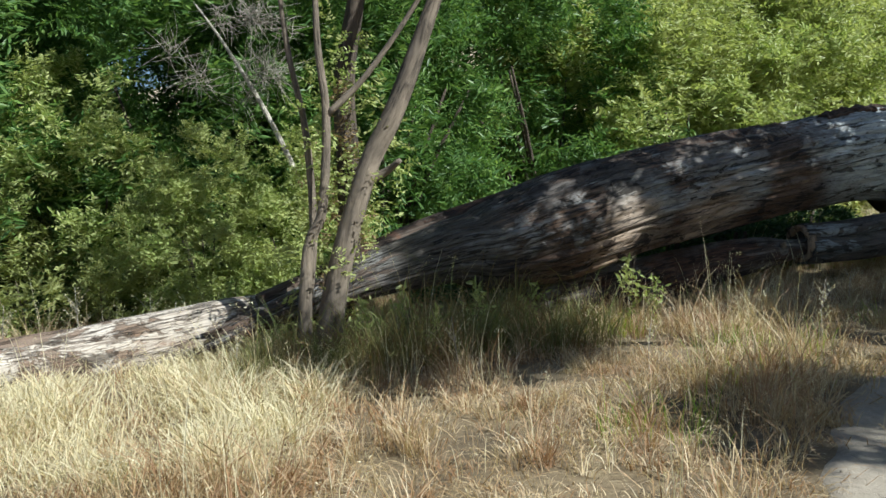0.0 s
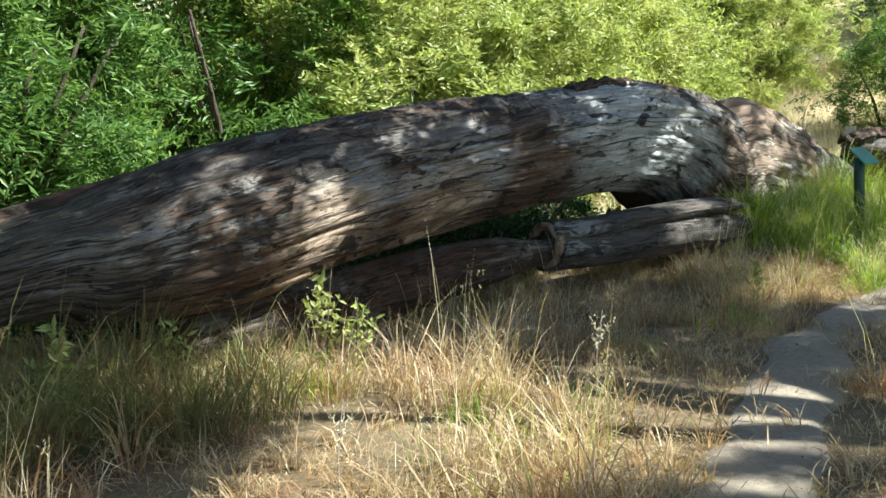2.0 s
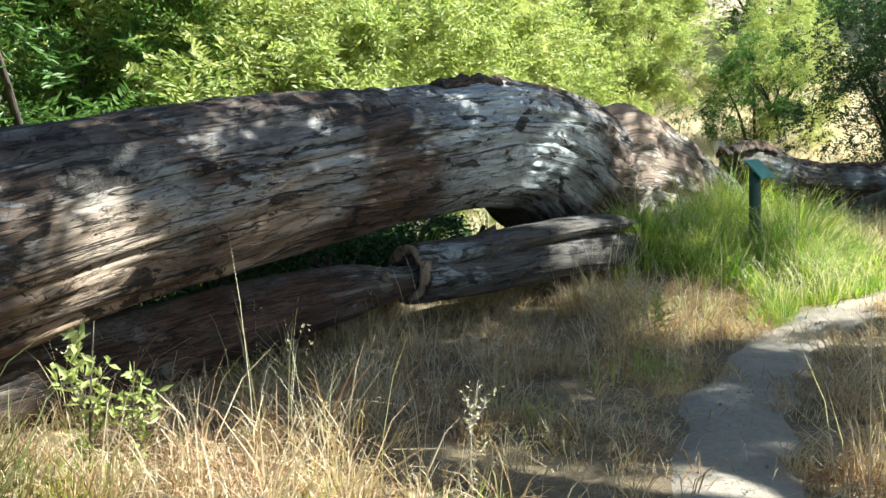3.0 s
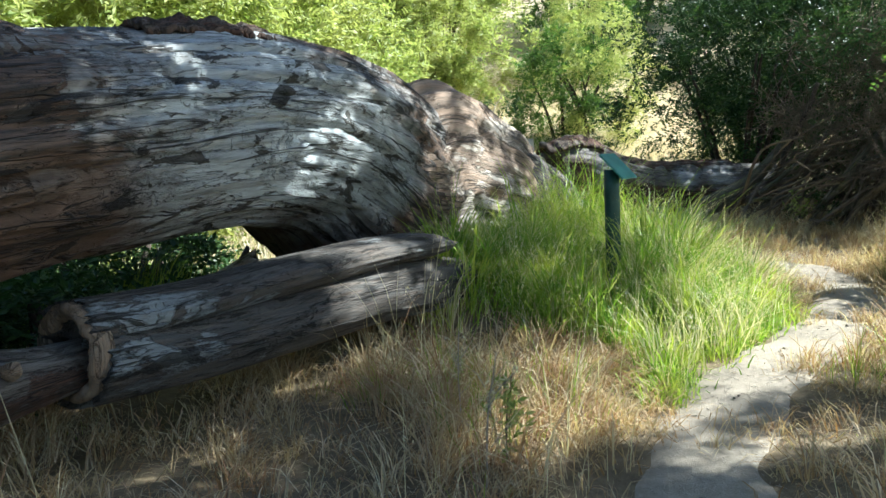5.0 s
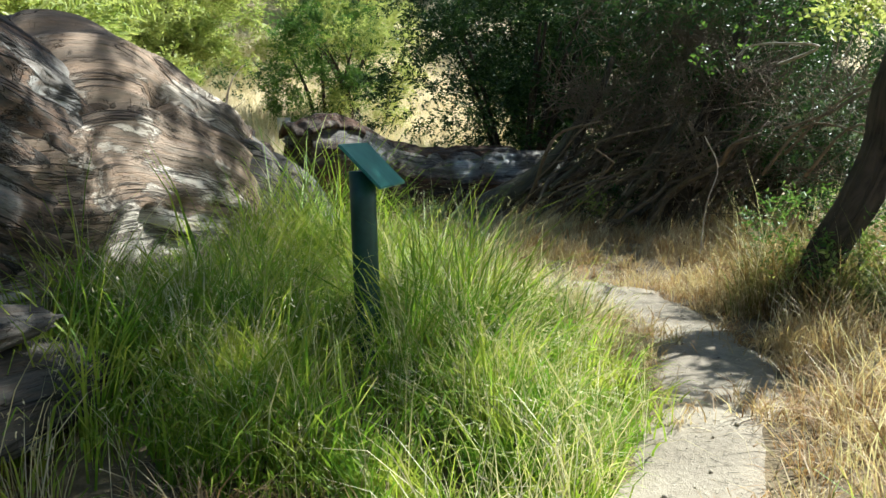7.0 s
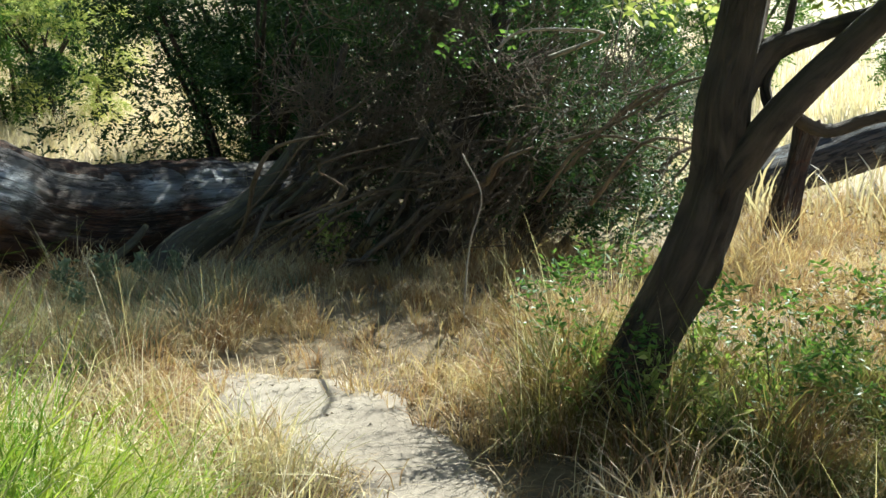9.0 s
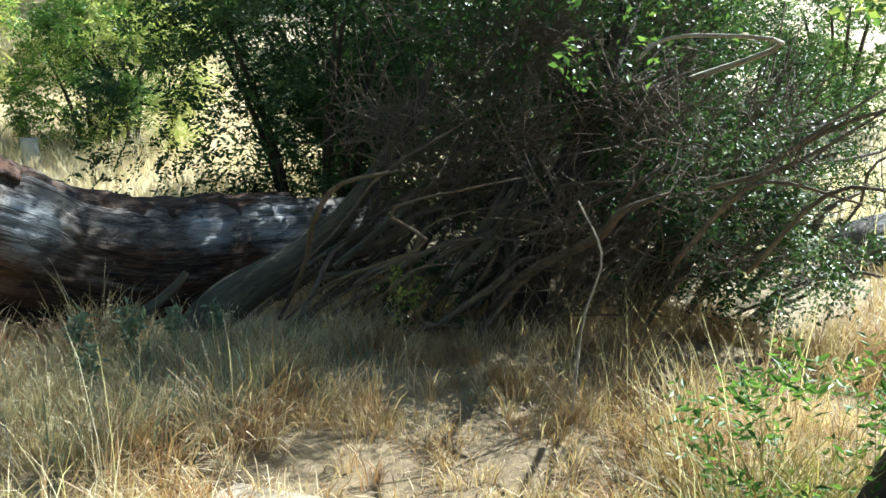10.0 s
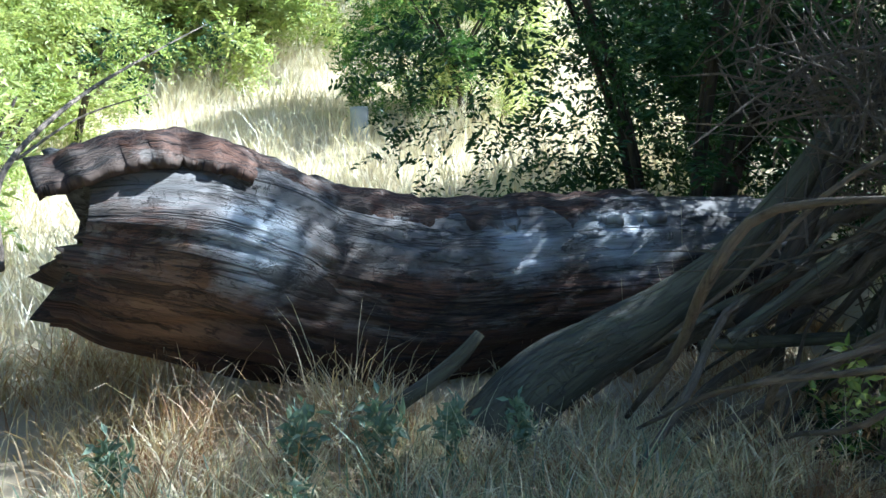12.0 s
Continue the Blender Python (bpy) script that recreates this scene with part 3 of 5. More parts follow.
# ---- plants: shared pieces ----
def twigs(name, start, direction, length, radius, mat, parent=None, rng=RNG, bow=0.25):
    """Thin three-sided sticks of two lengths each."""
    n = len(start)
    d = unit(direction)
    l = np.broadcast_to(length, n)[:, None]
    r = np.broadcast_to(radius, n)[:, None]
    e1 = unit(np.cross(d, rng.normal(0, 1, (n, 3))))
    e2 = np.cross(d, e1)
    mid = start + d * l * 0.5 + e1 * l * bow * 0.3
    tip = start + d * l + np.array([[0, 0, -0.1]]) * l * bow
    rings = []
    for centre, k in ((start, 1.0), (mid, 0.75), (tip, 0.3)):
        for a in (0, 2.094, 4.189):
            rings.append(centre + (e1 * math.cos(a) + e2 * math.sin(a)) * r * k)
    co = np.stack(rings, 1).reshape(-1, 3)
    base = (np.arange(n) * 9)[:, None]
    faces = np.concatenate([base + np.array([[q + j, q + (j + 1) % 3, q + 3 + (j + 1) % 3, q + 3 + j]]) for q in (0, 3) for j in range(3)])
    grain = np.tile(np.array([[0, 0, 0], [0.02, 0, 0], [0, 0.02, 0]] * 3), (n, 1)) + co
    return tagged(link_mesh(name, co, faces, mat, parent, grain), kind="stuff")


def foliage(name, blobs, count, mat, parent, rng, size=0.085, per=12, stem=0.34, slim=0.32, clumps=40, sag=0.25):
    """A crown of feathered sprigs through several uneven blobs (x, y, z, rx, ry, rz)."""
    vol = np.array([b[3] * b[4] * b[5] for b in blobs]) ** 0.8
    pos, way = [], []
    for b, share in zip(blobs, vol / vol.sum()):
        c, o = crown_points(b[:3], b[3:], max(8, int(count * share / per)), clumps, rng)
        p, d = sprigs(c, o, per, stem, rng, sag)
        pos.append(p)
        way.append(d)
    pos, way = np.concatenate(pos), np.concatenate(way)
    keep = pos[:, 2] > 0.0 if parent is None else np.ones(len(pos), bool)
    pos, way = pos[keep], way[keep]
    l = rng.uniform(0.7, 1.25, len(pos)) * size
    return leaves(name, pos, way, l, l * slim, mat, parent, rng)


def shrub(name, label, blobs, count, mat, seed, size=0.085, per=12, stem=0.34, slim=0.32, stems=7, reach=2.2, stem_mat=None, group="shrubs behind the trunks", clumps=40):
    rng = np.random.default_rng(seed)
    top = thing(name, label, "shrub", group)
    for k in range(stems):
        a = rng.uniform(0, 6.28)
        b = rng.uniform(0.25, 0.6)
        x, y = 0.25 * math.cos(a), 0.25 * math.sin(a)
        limb("stem", [(x, y, -0.1, 0.05), (x + b * math.cos(a) * reach * 0.3, y + b * math.sin(a) * reach * 0.3, reach * 0.5, 0.04), (x + b * math.cos(a) * reach * 0.8, y + b * math.sin(a) * reach * 0.8, reach, 0.02)],
             stem_mat or M_BARK, top, 8, 6, 0.2, 0, k)
    foliage("crown", blobs, count, mat, top, rng, size, per, stem, slim, clumps)
    return top


def copies(first, places):
    """Puts the first at the first place (x, y, turn, size) and copies at the others."""
    for k, (x, y, turn, size) in enumerate(places):
        m = pose(x, y, float(gz(x, y)), 0, 0, turn) @ Matrix.Scale(size, 4)
        if k == 0:
            first.matrix_basis = m
        else:
            c = first.copy()
            made = {first: c}
            scene.collection.objects.link(c)
            for o in first.children:
                d = o.copy()
                scene.collection.objects.link(d)
                d.parent = c
            c.matrix_basis = m


# ---- shrubs behind the great trunk ----
tall = shrub("shrub", "tall green shrub with feathered leaves", [(0, 0, 3.2, 2.0, 1.8, 1.9), (-1.0, 0.3, 1.4, 1.6, 1.5, 1.5), (1.1, -0.2, 1.6, 1.5, 1.4, 1.6), (0.2, 0.1, 5.0, 1.6, 1.5, 1.4)], 42000, M_LEAF, 11, 0.14, 14, 0.60, 0.28, 5, 3.2, clumps=24)
copies(tall, [(-4.4, 11.6, 0, 0.95), (-7.2, 11.2, 130, 1.05), (-2.0, 12.6, 310, 0.9), (-5.8, 14.2, 20, 1.1), (-9.6, 12.2, 170, 1.2), (-1.9, 14.2, 70, 1.0), (0.7, 16.2, 200, 1.05), (-10.5, 14.5, 30, 1.25), (-4.2, 16.5, 250, 1.3), (-8.0, 18.0, 10, 1.5), (-13.0, 12.0, 90, 1.3), (-1.0, 19.5, 20, 1.4), (-13.5, 20.0, 120, 1.8), (-5.0, 22.0, 80, 1.7)])
lit = shrub("shrub", "sunlit yellow-green shrub with small leaves", [(0, 0, 2.6, 2.2, 2.0, 1.8), (-1.3, 0.3, 1.2, 1.7, 1.6, 1.3), (1.4, -0.1, 1.3, 1.7, 1.6, 1.3), (0.3, 0.2, 4.3, 1.5, 1.5, 1.2)], 40000, M_LEAF_LIGHT, 12, 0.125, 12, 0.48, 0.34, 4, 2.6, clumps=24)
copies(lit, [(3.4, 17.2, 0, 1.0), (-5.4, 10.7, 250, 0.62), (-7.6, 10.0, 40, 0.62), (0.9, 20.5, 210, 1.5), (7.5, 24.0, 100, 1.5), (4.2, 27.0, 30, 1.9), (11.0, 29.0, 130, 1.7), (6.2, 18.8, 120, 1.0), (2.0, 20.0, 60, 1.25), (8.8, 20.6, 200, 1.05), (5.2, 22.5, 280, 1.4), (10.6, 29.0, 20, 1.1), (8.4, 27.0, 160, 1.3), (15.5, 34.0, 90, 1.2), (18.5, 33.0, 45, 1.2), (12.5, 33.5, 310, 1.5), (23.5, 36.5, 250, 1.3), (19.5, 38, 20, 1.1), (18.0, 30.0, 70, 1.05), (15.0, 31.5, 190, 1.2), (19.0, 30.5, 330, 1.1), (-3.5, 9.5, 20, 0.42), (-2.5, 9.9, 110, 0.40)])
mid = shrub("shrub", "dense green bush at the edge of the meadow", [(0, 0, 1.6, 1.5, 1.5, 1.5), (0.5, 0.3, 2.6, 1.1, 1.1, 0.9), (-0.7, 0, 0.9, 1.1, 1.1, 0.9)], 26000, M_LEAF, 13, 0.09, 12, 0.30, 0.34, 6, 2.0)
copies(mid, [(19.6, 25.0, 0, 1.0), (26.5, 32.0, 80, 1.5), (31, 33, 10, 1.6), (36, 31, 190, 1.8), (33, 26, 300, 1.5), (40, 22, 50, 2.0), (42, 14, 240, 2.0), (44, 30, 20, 2.2), (38, 6, 100, 2.0), (46, -2, 60, 2.2)])
bright = shrub("shrub", "rounded bright green bush in the meadow", [(0, 0, 1.5, 1.3, 1.3, 1.4), (0.2, 0.2, 2.4, 0.9, 0.9, 0.8)], 20000, M_LEAF_LIGHT, 19, 0.07, 12, 0.28, 0.34, 5, 1.8)
copies(bright, [(20.2, 24.0, 0, 1.25), (24.5, 29.0, 140, 1.2), (13.2, 25.5, 60, 1.15), (11.6, 22.6, 200, 0.8)])

# Added dark leaves stand in for the shade seen under the trunk.
low = shrub("shrub", "dark bramble added as shade behind the great trunk", [(0, 0, 0.35, 0.8, 0.5, 0.40), (0.6, 0.1, 0.3, 0.6, 0.5, 0.35)], 5200, M_LEAF_DARK, 23, 0.07, 8, 0.24, 0.45, 3, 0.6, clumps=24)
copies(low, [(0.9, 10.6, 30, 1.0), (1.9, 11.2, 40, 1.1), (2.9, 11.8, 35, 1.1), (3.7, 12.5, 200, 0.85), (-0.2, 10.1, 20, 1.1), (2.4, 12.8, 60, 1.1), (3.4, 13.3, 20, 1.1), (4.4, 13.7, 150, 1.1), (5.2, 14.1, 80, 1.0)])

# ---- dark many-stemmed bush behind the second trunk ----
dark = shrub("shrub", "dark many-stemmed oak scrub behind the brown trunk", [(0, 0, 3.0, 2.3, 1.8, 1.5), (-1.2, 0.6, 1.7, 1.4, 1.3, 1.1), (1.0, 0.3, 1.0, 1.6, 1.0, 0.9), (1.6, -0.9, 2.2, 1.8, 1.5, 1.4), (0.5, 0, 4.4, 2.0, 1.7, 1.2), (-0.2, -0.2, 1.5, 1.6, 1.2, 1.0)], 58000, M_LEAF_DARK, 14, 0.07, 12, 0.28, 0.42, 8, 2.6, group="", clumps=60)
copies(dark, [(16.2, 16.6, 0, 1.0), (18.4, 12.9, 300, 0.62), (18.6, 14.4, 140, 1.1), (19.6, 18.4, 240, 1.15), (21.5, 15.5, 60, 1.2)])

# ---- young trees beside the trunk's thin end ----
young = thing("tree", "young many-stemmed tree with pale flaky bark in dry grass", "tree")
limb("stem", [(-1.62, 7.1, -0.15, 0.125), (-1.44, 7.18, 0.71, 0.105), (-1.15, 7.27, 1.57, 0.092), (-0.87, 7.33, 2.08, 0.085), (-0.48, 7.43, 2.98, 0.065), (-0.1, 7.55, 3.9, 0.05), (0.4, 7.7, 5.0, 0.03)], M_PALEBARK, young, 40, 16, 0.14, 0.08, 1.0)
limb("stem", [(-1.77, 6.99, -0.15, 0.075), (-1.68, 7.07, 0.88, 0.05), (-1.53, 7.11, 1.26, 0.04), (-1.45, 7.18, 2.06, 0.034), (-1.49, 7.23, 2.74, 0.028), (-1.44, 7.3, 3.9, 0.018)], M_PALEBARK, young, 34, 12, 0.15, 0.08, 2.0)
limb("branch", [(-1.45, 7.18, 2.04, 0.032), (-1.08, 7.23, 2.37, 0.026), (-0.61, 7.32, 2.97, 0.02), (-0.2, 7.4, 3.6, 0.012)], M_PALEBARK, young, 16, 9, 0.1, 0, 3.0)
limb("stem", [(-1.72, 7.12, 0.5, 0.045), (-1.65, 7.24, 1.11, 0.036), (-1.67, 7.3, 1.94, 0.03), (-1.78, 7.35, 2.64, 0.024), (-1.85, 7.4, 3.5, 0.014)], M_PALEBARK, young, 26, 9, 0.15, 0, 4.0)
limb("stem", [(-1.70, 7.9, -0.15, 0.13), (-1.48, 8.01, 1.06, 0.12), (-1.45, 8.11, 2.4, 0.10), (-1.2, 8.21, 3.6, 0.07), (-1.0, 8.3, 5.0, 0.04)], M_BARK, young, 34, 14, 0.12, 0.08, 5.0, "dark rear stem")
limb("branch", [(-1.20, 7.26, 1.45, 0.05), (-1.0, 7.28, 1.53, 0.035), (-0.85, 7.2, 1.62, 0.02)], M_PALEBARK, young, 10, 9, 0.15, 0, 6.0, "broken branch stub")
rng = np.random.default_rng(21)
foliage("vine", [(-1.62, 7.1, 0.5, 0.24, 0.22, 0.6), (-1.32, 7.2, 1.25, 0.22, 0.2, 0.45), (-1.75, 7.2, 1.6, 0.22, 0.2, 0.6)], 900, M_LEAF_LIGHT, young, np.random.default_rng(22), 0.045, 7, 0.16, 0.5, clumps=14)
foliage("crown", [(-0.4, 7.7, 5.2, 1.3, 1.2, 1.0), (-1.9, 7.9, 4.4, 0.8, 0.8, 0.7), (-1.3, 8.6, 3.3, 0.7, 0.5, 0.6)], 4200, M_LEAF, young, rng, 0.095, 14, 0.42, 0.30)
foliage("ivy", [(-1.25, 7.55, 1.7, 0.35, 0.3, 0.9), (-1.75, 7.5, 0.5, 0.3, 0.3, 0.5)], 1100, M_LEAF_LIGHT, young, rng, 0.06, 8, 0.2, 0.45, clumps=26)
foliage("ivy", [(-1.52, 7.9, 0.9, 0.26, 0.2, 0.9), (-1.46, 8.0, 2.2, 0.25, 0.2, 0.9)], 2600, M_LEAF_LIGHT, young, np.random.default_rng(24), 0.05, 8, 0.18, 0.5, clumps=30)
foliage("dead_leaves", [(-1.5, 7.75, 1.2, 0.24, 0.2, 1.1)], 1300, M_DEADLEAF, young, np.random.default_rng(25), 0.045, 8, 0.18, 0.45, clumps=24)
tree_back = thing("tree", "slim pale-barked tree standing behind the trunk", "tree")
limb("stem", [(-2.25, 14.7, -0.1, 0.16), (-2.2, 14.95, 1.5, 0.14), (-2.18, 15.1, 3.1, 0.12), (-2.6, 15.25, 4.6, 0.08), (-2.8, 15.4, 6.0, 0.04)], M_PALEBARK, tree_back, 30, 12, 0.15, 0.06, 7.0)
foliage("crown", [(-2.6, 15.3, 5.8, 2.0, 1.8, 1.3)], 6000, M_LEAF, tree_back, rng, 0.10, 14, 0.42, 0.3)
deadtop = thing("dead_branches", "tangle of dry pale dead branches among leaves", "branches")
c, o = crown_points((-3.1, 10.0, 3.1), (0.9, 0.5, 0.7), 420, 14, rng)
twigs("twig", c, rng.normal(0, 1, (420, 3)), rng.uniform(0.15, 0.5, 420), 0.005, M_PALETWIG, deadtop, rng)
limb("branch", [(-2.2, 9.6, 1.2, 0.035), (-2.7, 9.85, 2.3, 0.03), (-3.2, 10.0, 3.2, 0.02), (-3.6, 10.1, 3.8, 0.01)], M_PALETWIG, deadtop, 12, 7, 0.1)

# ---- leaning tree beside the trail ----
oak = thing("tree", "leaning dark-barked tree beside the trail, bushy at its foot", "tree")
limb("trunk", [(10.86, 10.35, 0.03, 0.150), (10.94, 10.26, 0.38, 0.125), (11.06, 10.10, 0.74, 0.132), (11.17, 10.01, 1.08, 0.120), (11.23, 10.00, 1.41, 0.116), (11.33, 9.95, 1.75, 0.104), (11.46, 9.87, 2.36, 0.096), (11.55, 9.78, 3.30, 0.072), (11.46, 9.61, 4.51, 0.040)],
     M_BARK, oak, 90, 44, 0.14, 0.16, 2.5)
limb("limb", [(11.12, 10.00, 1.02, 0.088), (11.21, 9.80, 1.32, 0.080), (11.30, 9.66, 1.49, 0.072), (11.42, 9.49, 1.67, 0.064), (11.63, 9.09, 2.10, 0.048), (11.72, 8.66, 2.79, 0.032)], M_BARK, oak, 36, 14, 0.14, 0.1, 3.5)
limb("limb", [(11.25, 9.95, 1.45, 0.072), (11.35, 9.83, 1.65, 0.060), (11.49, 9.58, 1.75, 0.048), (11.63, 9.18, 1.88, 0.036), (11.80, 8.58, 2.18, 0.024)], M_BARK, oak, 26, 12, 0.14, 0.1, 4.5)
limb("limb", [(11.29, 9.77, 1.32, 0.028), (11.32, 9.83, 1.51, 0.024), (11.40, 9.76, 1.71, 0.020), (11.46, 9.71, 2.01, 0.016)], M_BARK, oak, 14, 8, 0.14, 0, 5.5)
limb("limb", [(11.29, 9.71, 1.37, 0.032), (11.50, 9.57, 1.29, 0.032), (11.67, 9.35, 1.35, 0.029), (11.89, 9.01, 1.37, 0.020), (12.15, 8.58, 1.43, 0.012)], M_BARK, oak, 22, 9, 0.14, 0.05, 6.5)
limb("limb", [(11.45, 9.86, 2.3, 0.06), (11.4, 9.6, 3.2, 0.055), (10.2, 9.2, 4.2, 0.03)], M_BARK, oak, 16, 9, 0.12, 0, 7.5)
limb("limb", [(11.55, 9.8, 3.0, 0.06), (12.6, 10.6, 3.9, 0.05), (13.2, 11.6, 4.6, 0.03)], M_BARK, oak, 16, 9, 0.12, 0, 8.5)
# Crown out of view; its small blobs are added to shade the green grass.
foliage("crown", [(10.0, 9.3, 4.9, 2.0, 1.6, 0.9), (11.6, 10.1, 5.4, 1.5, 1.4, 1.0), (13.5, 11.7, 4.8, 0.8, 0.7, 0.5), (12.2, 9.7, 5.2, 0.6, 0.45, 0.3), (12.2, 8.9, 5.2, 0.6, 0.5, 0.4), (11.5, 8.6, 5.1, 0.7, 0.35, 0.35), (11.85, 7.55, 5.2, 0.35, 0.3, 0.3)], 33000, M_LEAF, oak, np.random.default_rng(31), 0.075, 10, 0.26, 0.5, clumps=46)
foliage("spray", [(11.6, 10.3, 2.22, 0.7, 0.6, 0.22), (12.3, 9.2, 2.2, 0.7, 0.6, 0.25), (11.7, 9.5, 2.3, 0.6, 0.6, 0.2)], 2200, M_LEAF_LIGHT, oak, np.random.default_rng(32), 0.06, 8, 0.22, 0.6, clumps=14)

foliage("low_leaves", [(12.4, 8.9, 2.1, 0.8, 0.5, 0.24), (11.7, 9.5, 2.25, 0.6, 0.4, 0.2)], 2200, M_LEAF, oak, np.random.default_rng(34), 0.055, 8, 0.22, 0.55, clumps=18)
under_oak = thing("undergrowth", "tangled weeds and shoots round the leaning tree's foot", "shrub")
foliage("leaf", [(11.0, 10.25, 0.12, 0.32, 0.32, 0.36), (11.2, 9.8, 0.2, 0.5, 0.4, 0.42), (11.35, 10.5, 0.25, 0.5, 0.4, 0.5), (11.7, 9.3, 0.2, 0.5, 0.5, 0.4), (11.0, 9.5, 0.1, 0.30, 0.30, 0.34)], 5600, M_LEAF, under_oak, np.random.default_rng(35), 0.045, 8, 0.22, 0.4, clumps=30)
foliage("dry_leaf", [(11.6, 9.0, 0.3, 0.7, 0.6, 0.4), (12.3, 9.2, 0.3, 0.7, 0.6, 0.45), (12.6, 8.4, 0.3, 0.7, 0.6, 0.4)], 3600, M_DEADLEAF, under_oak, np.random.default_rng(36), 0.04, 8, 0.22, 0.4, clumps=26)

# ---- unseen tree added to cast dappled shade on trail and trunk ----
shade = thing("tree", "unseen spreading tree added to shade the trail and trunk", "tree")
limb("trunk", [(8.4, 3.6, -0.2, 0.34), (8.3, 3.8, 1.5, 0.27), (8.1, 4.3, 3.0, 0.22), (7.9, 5.2, 4.4, 0.16), (7.6, 6.6, 5.4, 0.09)], M_BARK, shade, 40, 18, 0.14, 0.08, 11.0)
limb("limb", [(8.1, 4.3, 2.9, 0.13), (6.6, 5.2, 4.4, 0.09), (5.0, 6.2, 5.2, 0.04)], M_BARK, shade, 18, 10, 0.12, 0, 12.0)
limb("limb", [(8.0, 4.8, 3.6, 0.12), (9.0, 6.2, 4.8, 0.08), (9.6, 7.6, 5.4, 0.04)], M_BARK, shade, 18, 10, 0.12, 0, 13.0)
limb("limb", [(8.3, 3.8, 2.2, 0.12), (8.5, 3.0, 3.8, 0.08), (8.6, 2.4, 5.2, 0.04)], M_BARK, shade, 18, 10, 0.12, 0, 14.0)
foliage("crown", [(4.6, 6.9, 5.3, 1.3, 1.0, 0.7), (6.3, 8.3, 5.4, 1.4, 1.0, 0.7), (8.0, 9.0, 5.3, 1.3, 1.1, 0.7), (9.4, 7.6, 5.3, 1.3, 1.1, 0.7), (9.7, 6.3, 5.4, 1.4, 1.2, 0.8), (10.8, 5.5, 5.4, 0.9, 0.8, 0.5), (12.1, 6.3, 5.4, 1.0, 0.5, 0.45), (8.2, 6.6, 5.3, 0.9, 0.7, 0.5), (8.6, 2.3, 5.4, 1.1, 0.9, 0.7), (9.2, 3.1, 5.4, 0.7, 0.5, 0.5), (5.0, 4.4, 5.3, 0.9, 0.8, 0.6), (5.7, 5.2, 5.3, 0.7, 0.7, 0.5), (7.7, 7.3, 5.3, 1.0, 0.6, 0.5), (7.7, 2.5, 5.3, 0.7, 0.7, 0.5), (9.9, 5.2, 5.3, 0.7, 0.4, 0.4)],
        92000, M_LEAF, shade, np.random.default_rng(33), 0.105, 10, 0.30, 0.5, clumps=42)

# ---- brush: crown of a fallen tree, mostly dead branches ----
brush = thing("fallen_tree", "dense dark tangle of a fallen tree's branches", "fallen tree")
rng = np.random.default_rng(41)
limb("root_limb", [(12.54, 15.01, -0.19, 0.150), (12.71, 14.93, 0.00, 0.170), (12.93, 14.81, 0.24, 0.165), (13.15, 14.68, 0.40, 0.140), (13.42, 14.52, 0.57, 0.120), (13.66, 14.33, 0.81, 0.095), (13.85, 14.18, 1.10, 0.070), (14.04, 14.05, 1.44, 0.045)], M_MOSSY, brush, 60, 26, 0.14, 0.03, 1.0, "thick grey limb resting on the ground")
limb("branch", [(13.34, 14.12, 0.52, 0.030), (13.61, 13.97, 0.73, 0.032), (13.88, 13.77, 1.02, 0.030), (14.21, 13.54, 1.41, 0.020)], M_MOSSY, brush, 18, 8, 0.14, 0, 6.0)
limb("branch", [(13.51, 14.19, 0.54, 0.035), (13.70, 14.10, 0.79, 0.038), (13.90, 14.03, 1.18, 0.040), (14.10, 13.91, 1.61, 0.040), (14.31, 13.85, 2.06, 0.030)], M_BARK, brush, 24, 10, 0.16, 0.08, 7.0)
limb("branch", [(13.21, 14.34, 0.50, 0.018), (13.40, 14.23, 0.62, 0.020), (13.63, 14.08, 0.76, 0.018), (13.85, 13.96, 0.97, 0.012)], M_MOSSY, brush, 14, 7, 0.16, 0, 8.0)
limb("branch", [(12.15, 15.10, 0.09, 0.035), (12.25, 15.06, 0.20, 0.036), (12.40, 14.97, 0.32, 0.035), (12.52, 14.90, 0.43, 0.032), (12.60, 14.86, 0.53, 0.022)], M_MOSSY, brush, 20, 10, 0.2, 0.05, 2.0, "broken grey stick")
limb("branch", [(13.45, 14.35, 0.42, 0.03), (14.1, 13.9, 0.44, 0.03), (14.9, 13.2, 0.42, 0.025), (15.4, 12.7, 0.5, 0.02)], M_MOSSY, brush, 18, 8, 0.14, 0, 3.0)
limb("branch", [(14.45, 13.15, -0.1, 0.15), (14.6, 13.0, 0.6, 0.13), (14.9, 12.8, 1.5, 0.11), (15.4, 12.5, 2.8, 0.07)], M_BARK, brush, 24, 14, 0.16, 0.08, 4.0)
limb("branch", [(15.0, 12.5, -0.1, 0.12), (15.2, 12.2, 0.5, 0.12), (15.6, 11.8, 1.0, 0.10), (16.1, 11.2, 1.6, 0.07)], M_BARK, brush, 24, 14, 0.16, 0.08, 5.0)
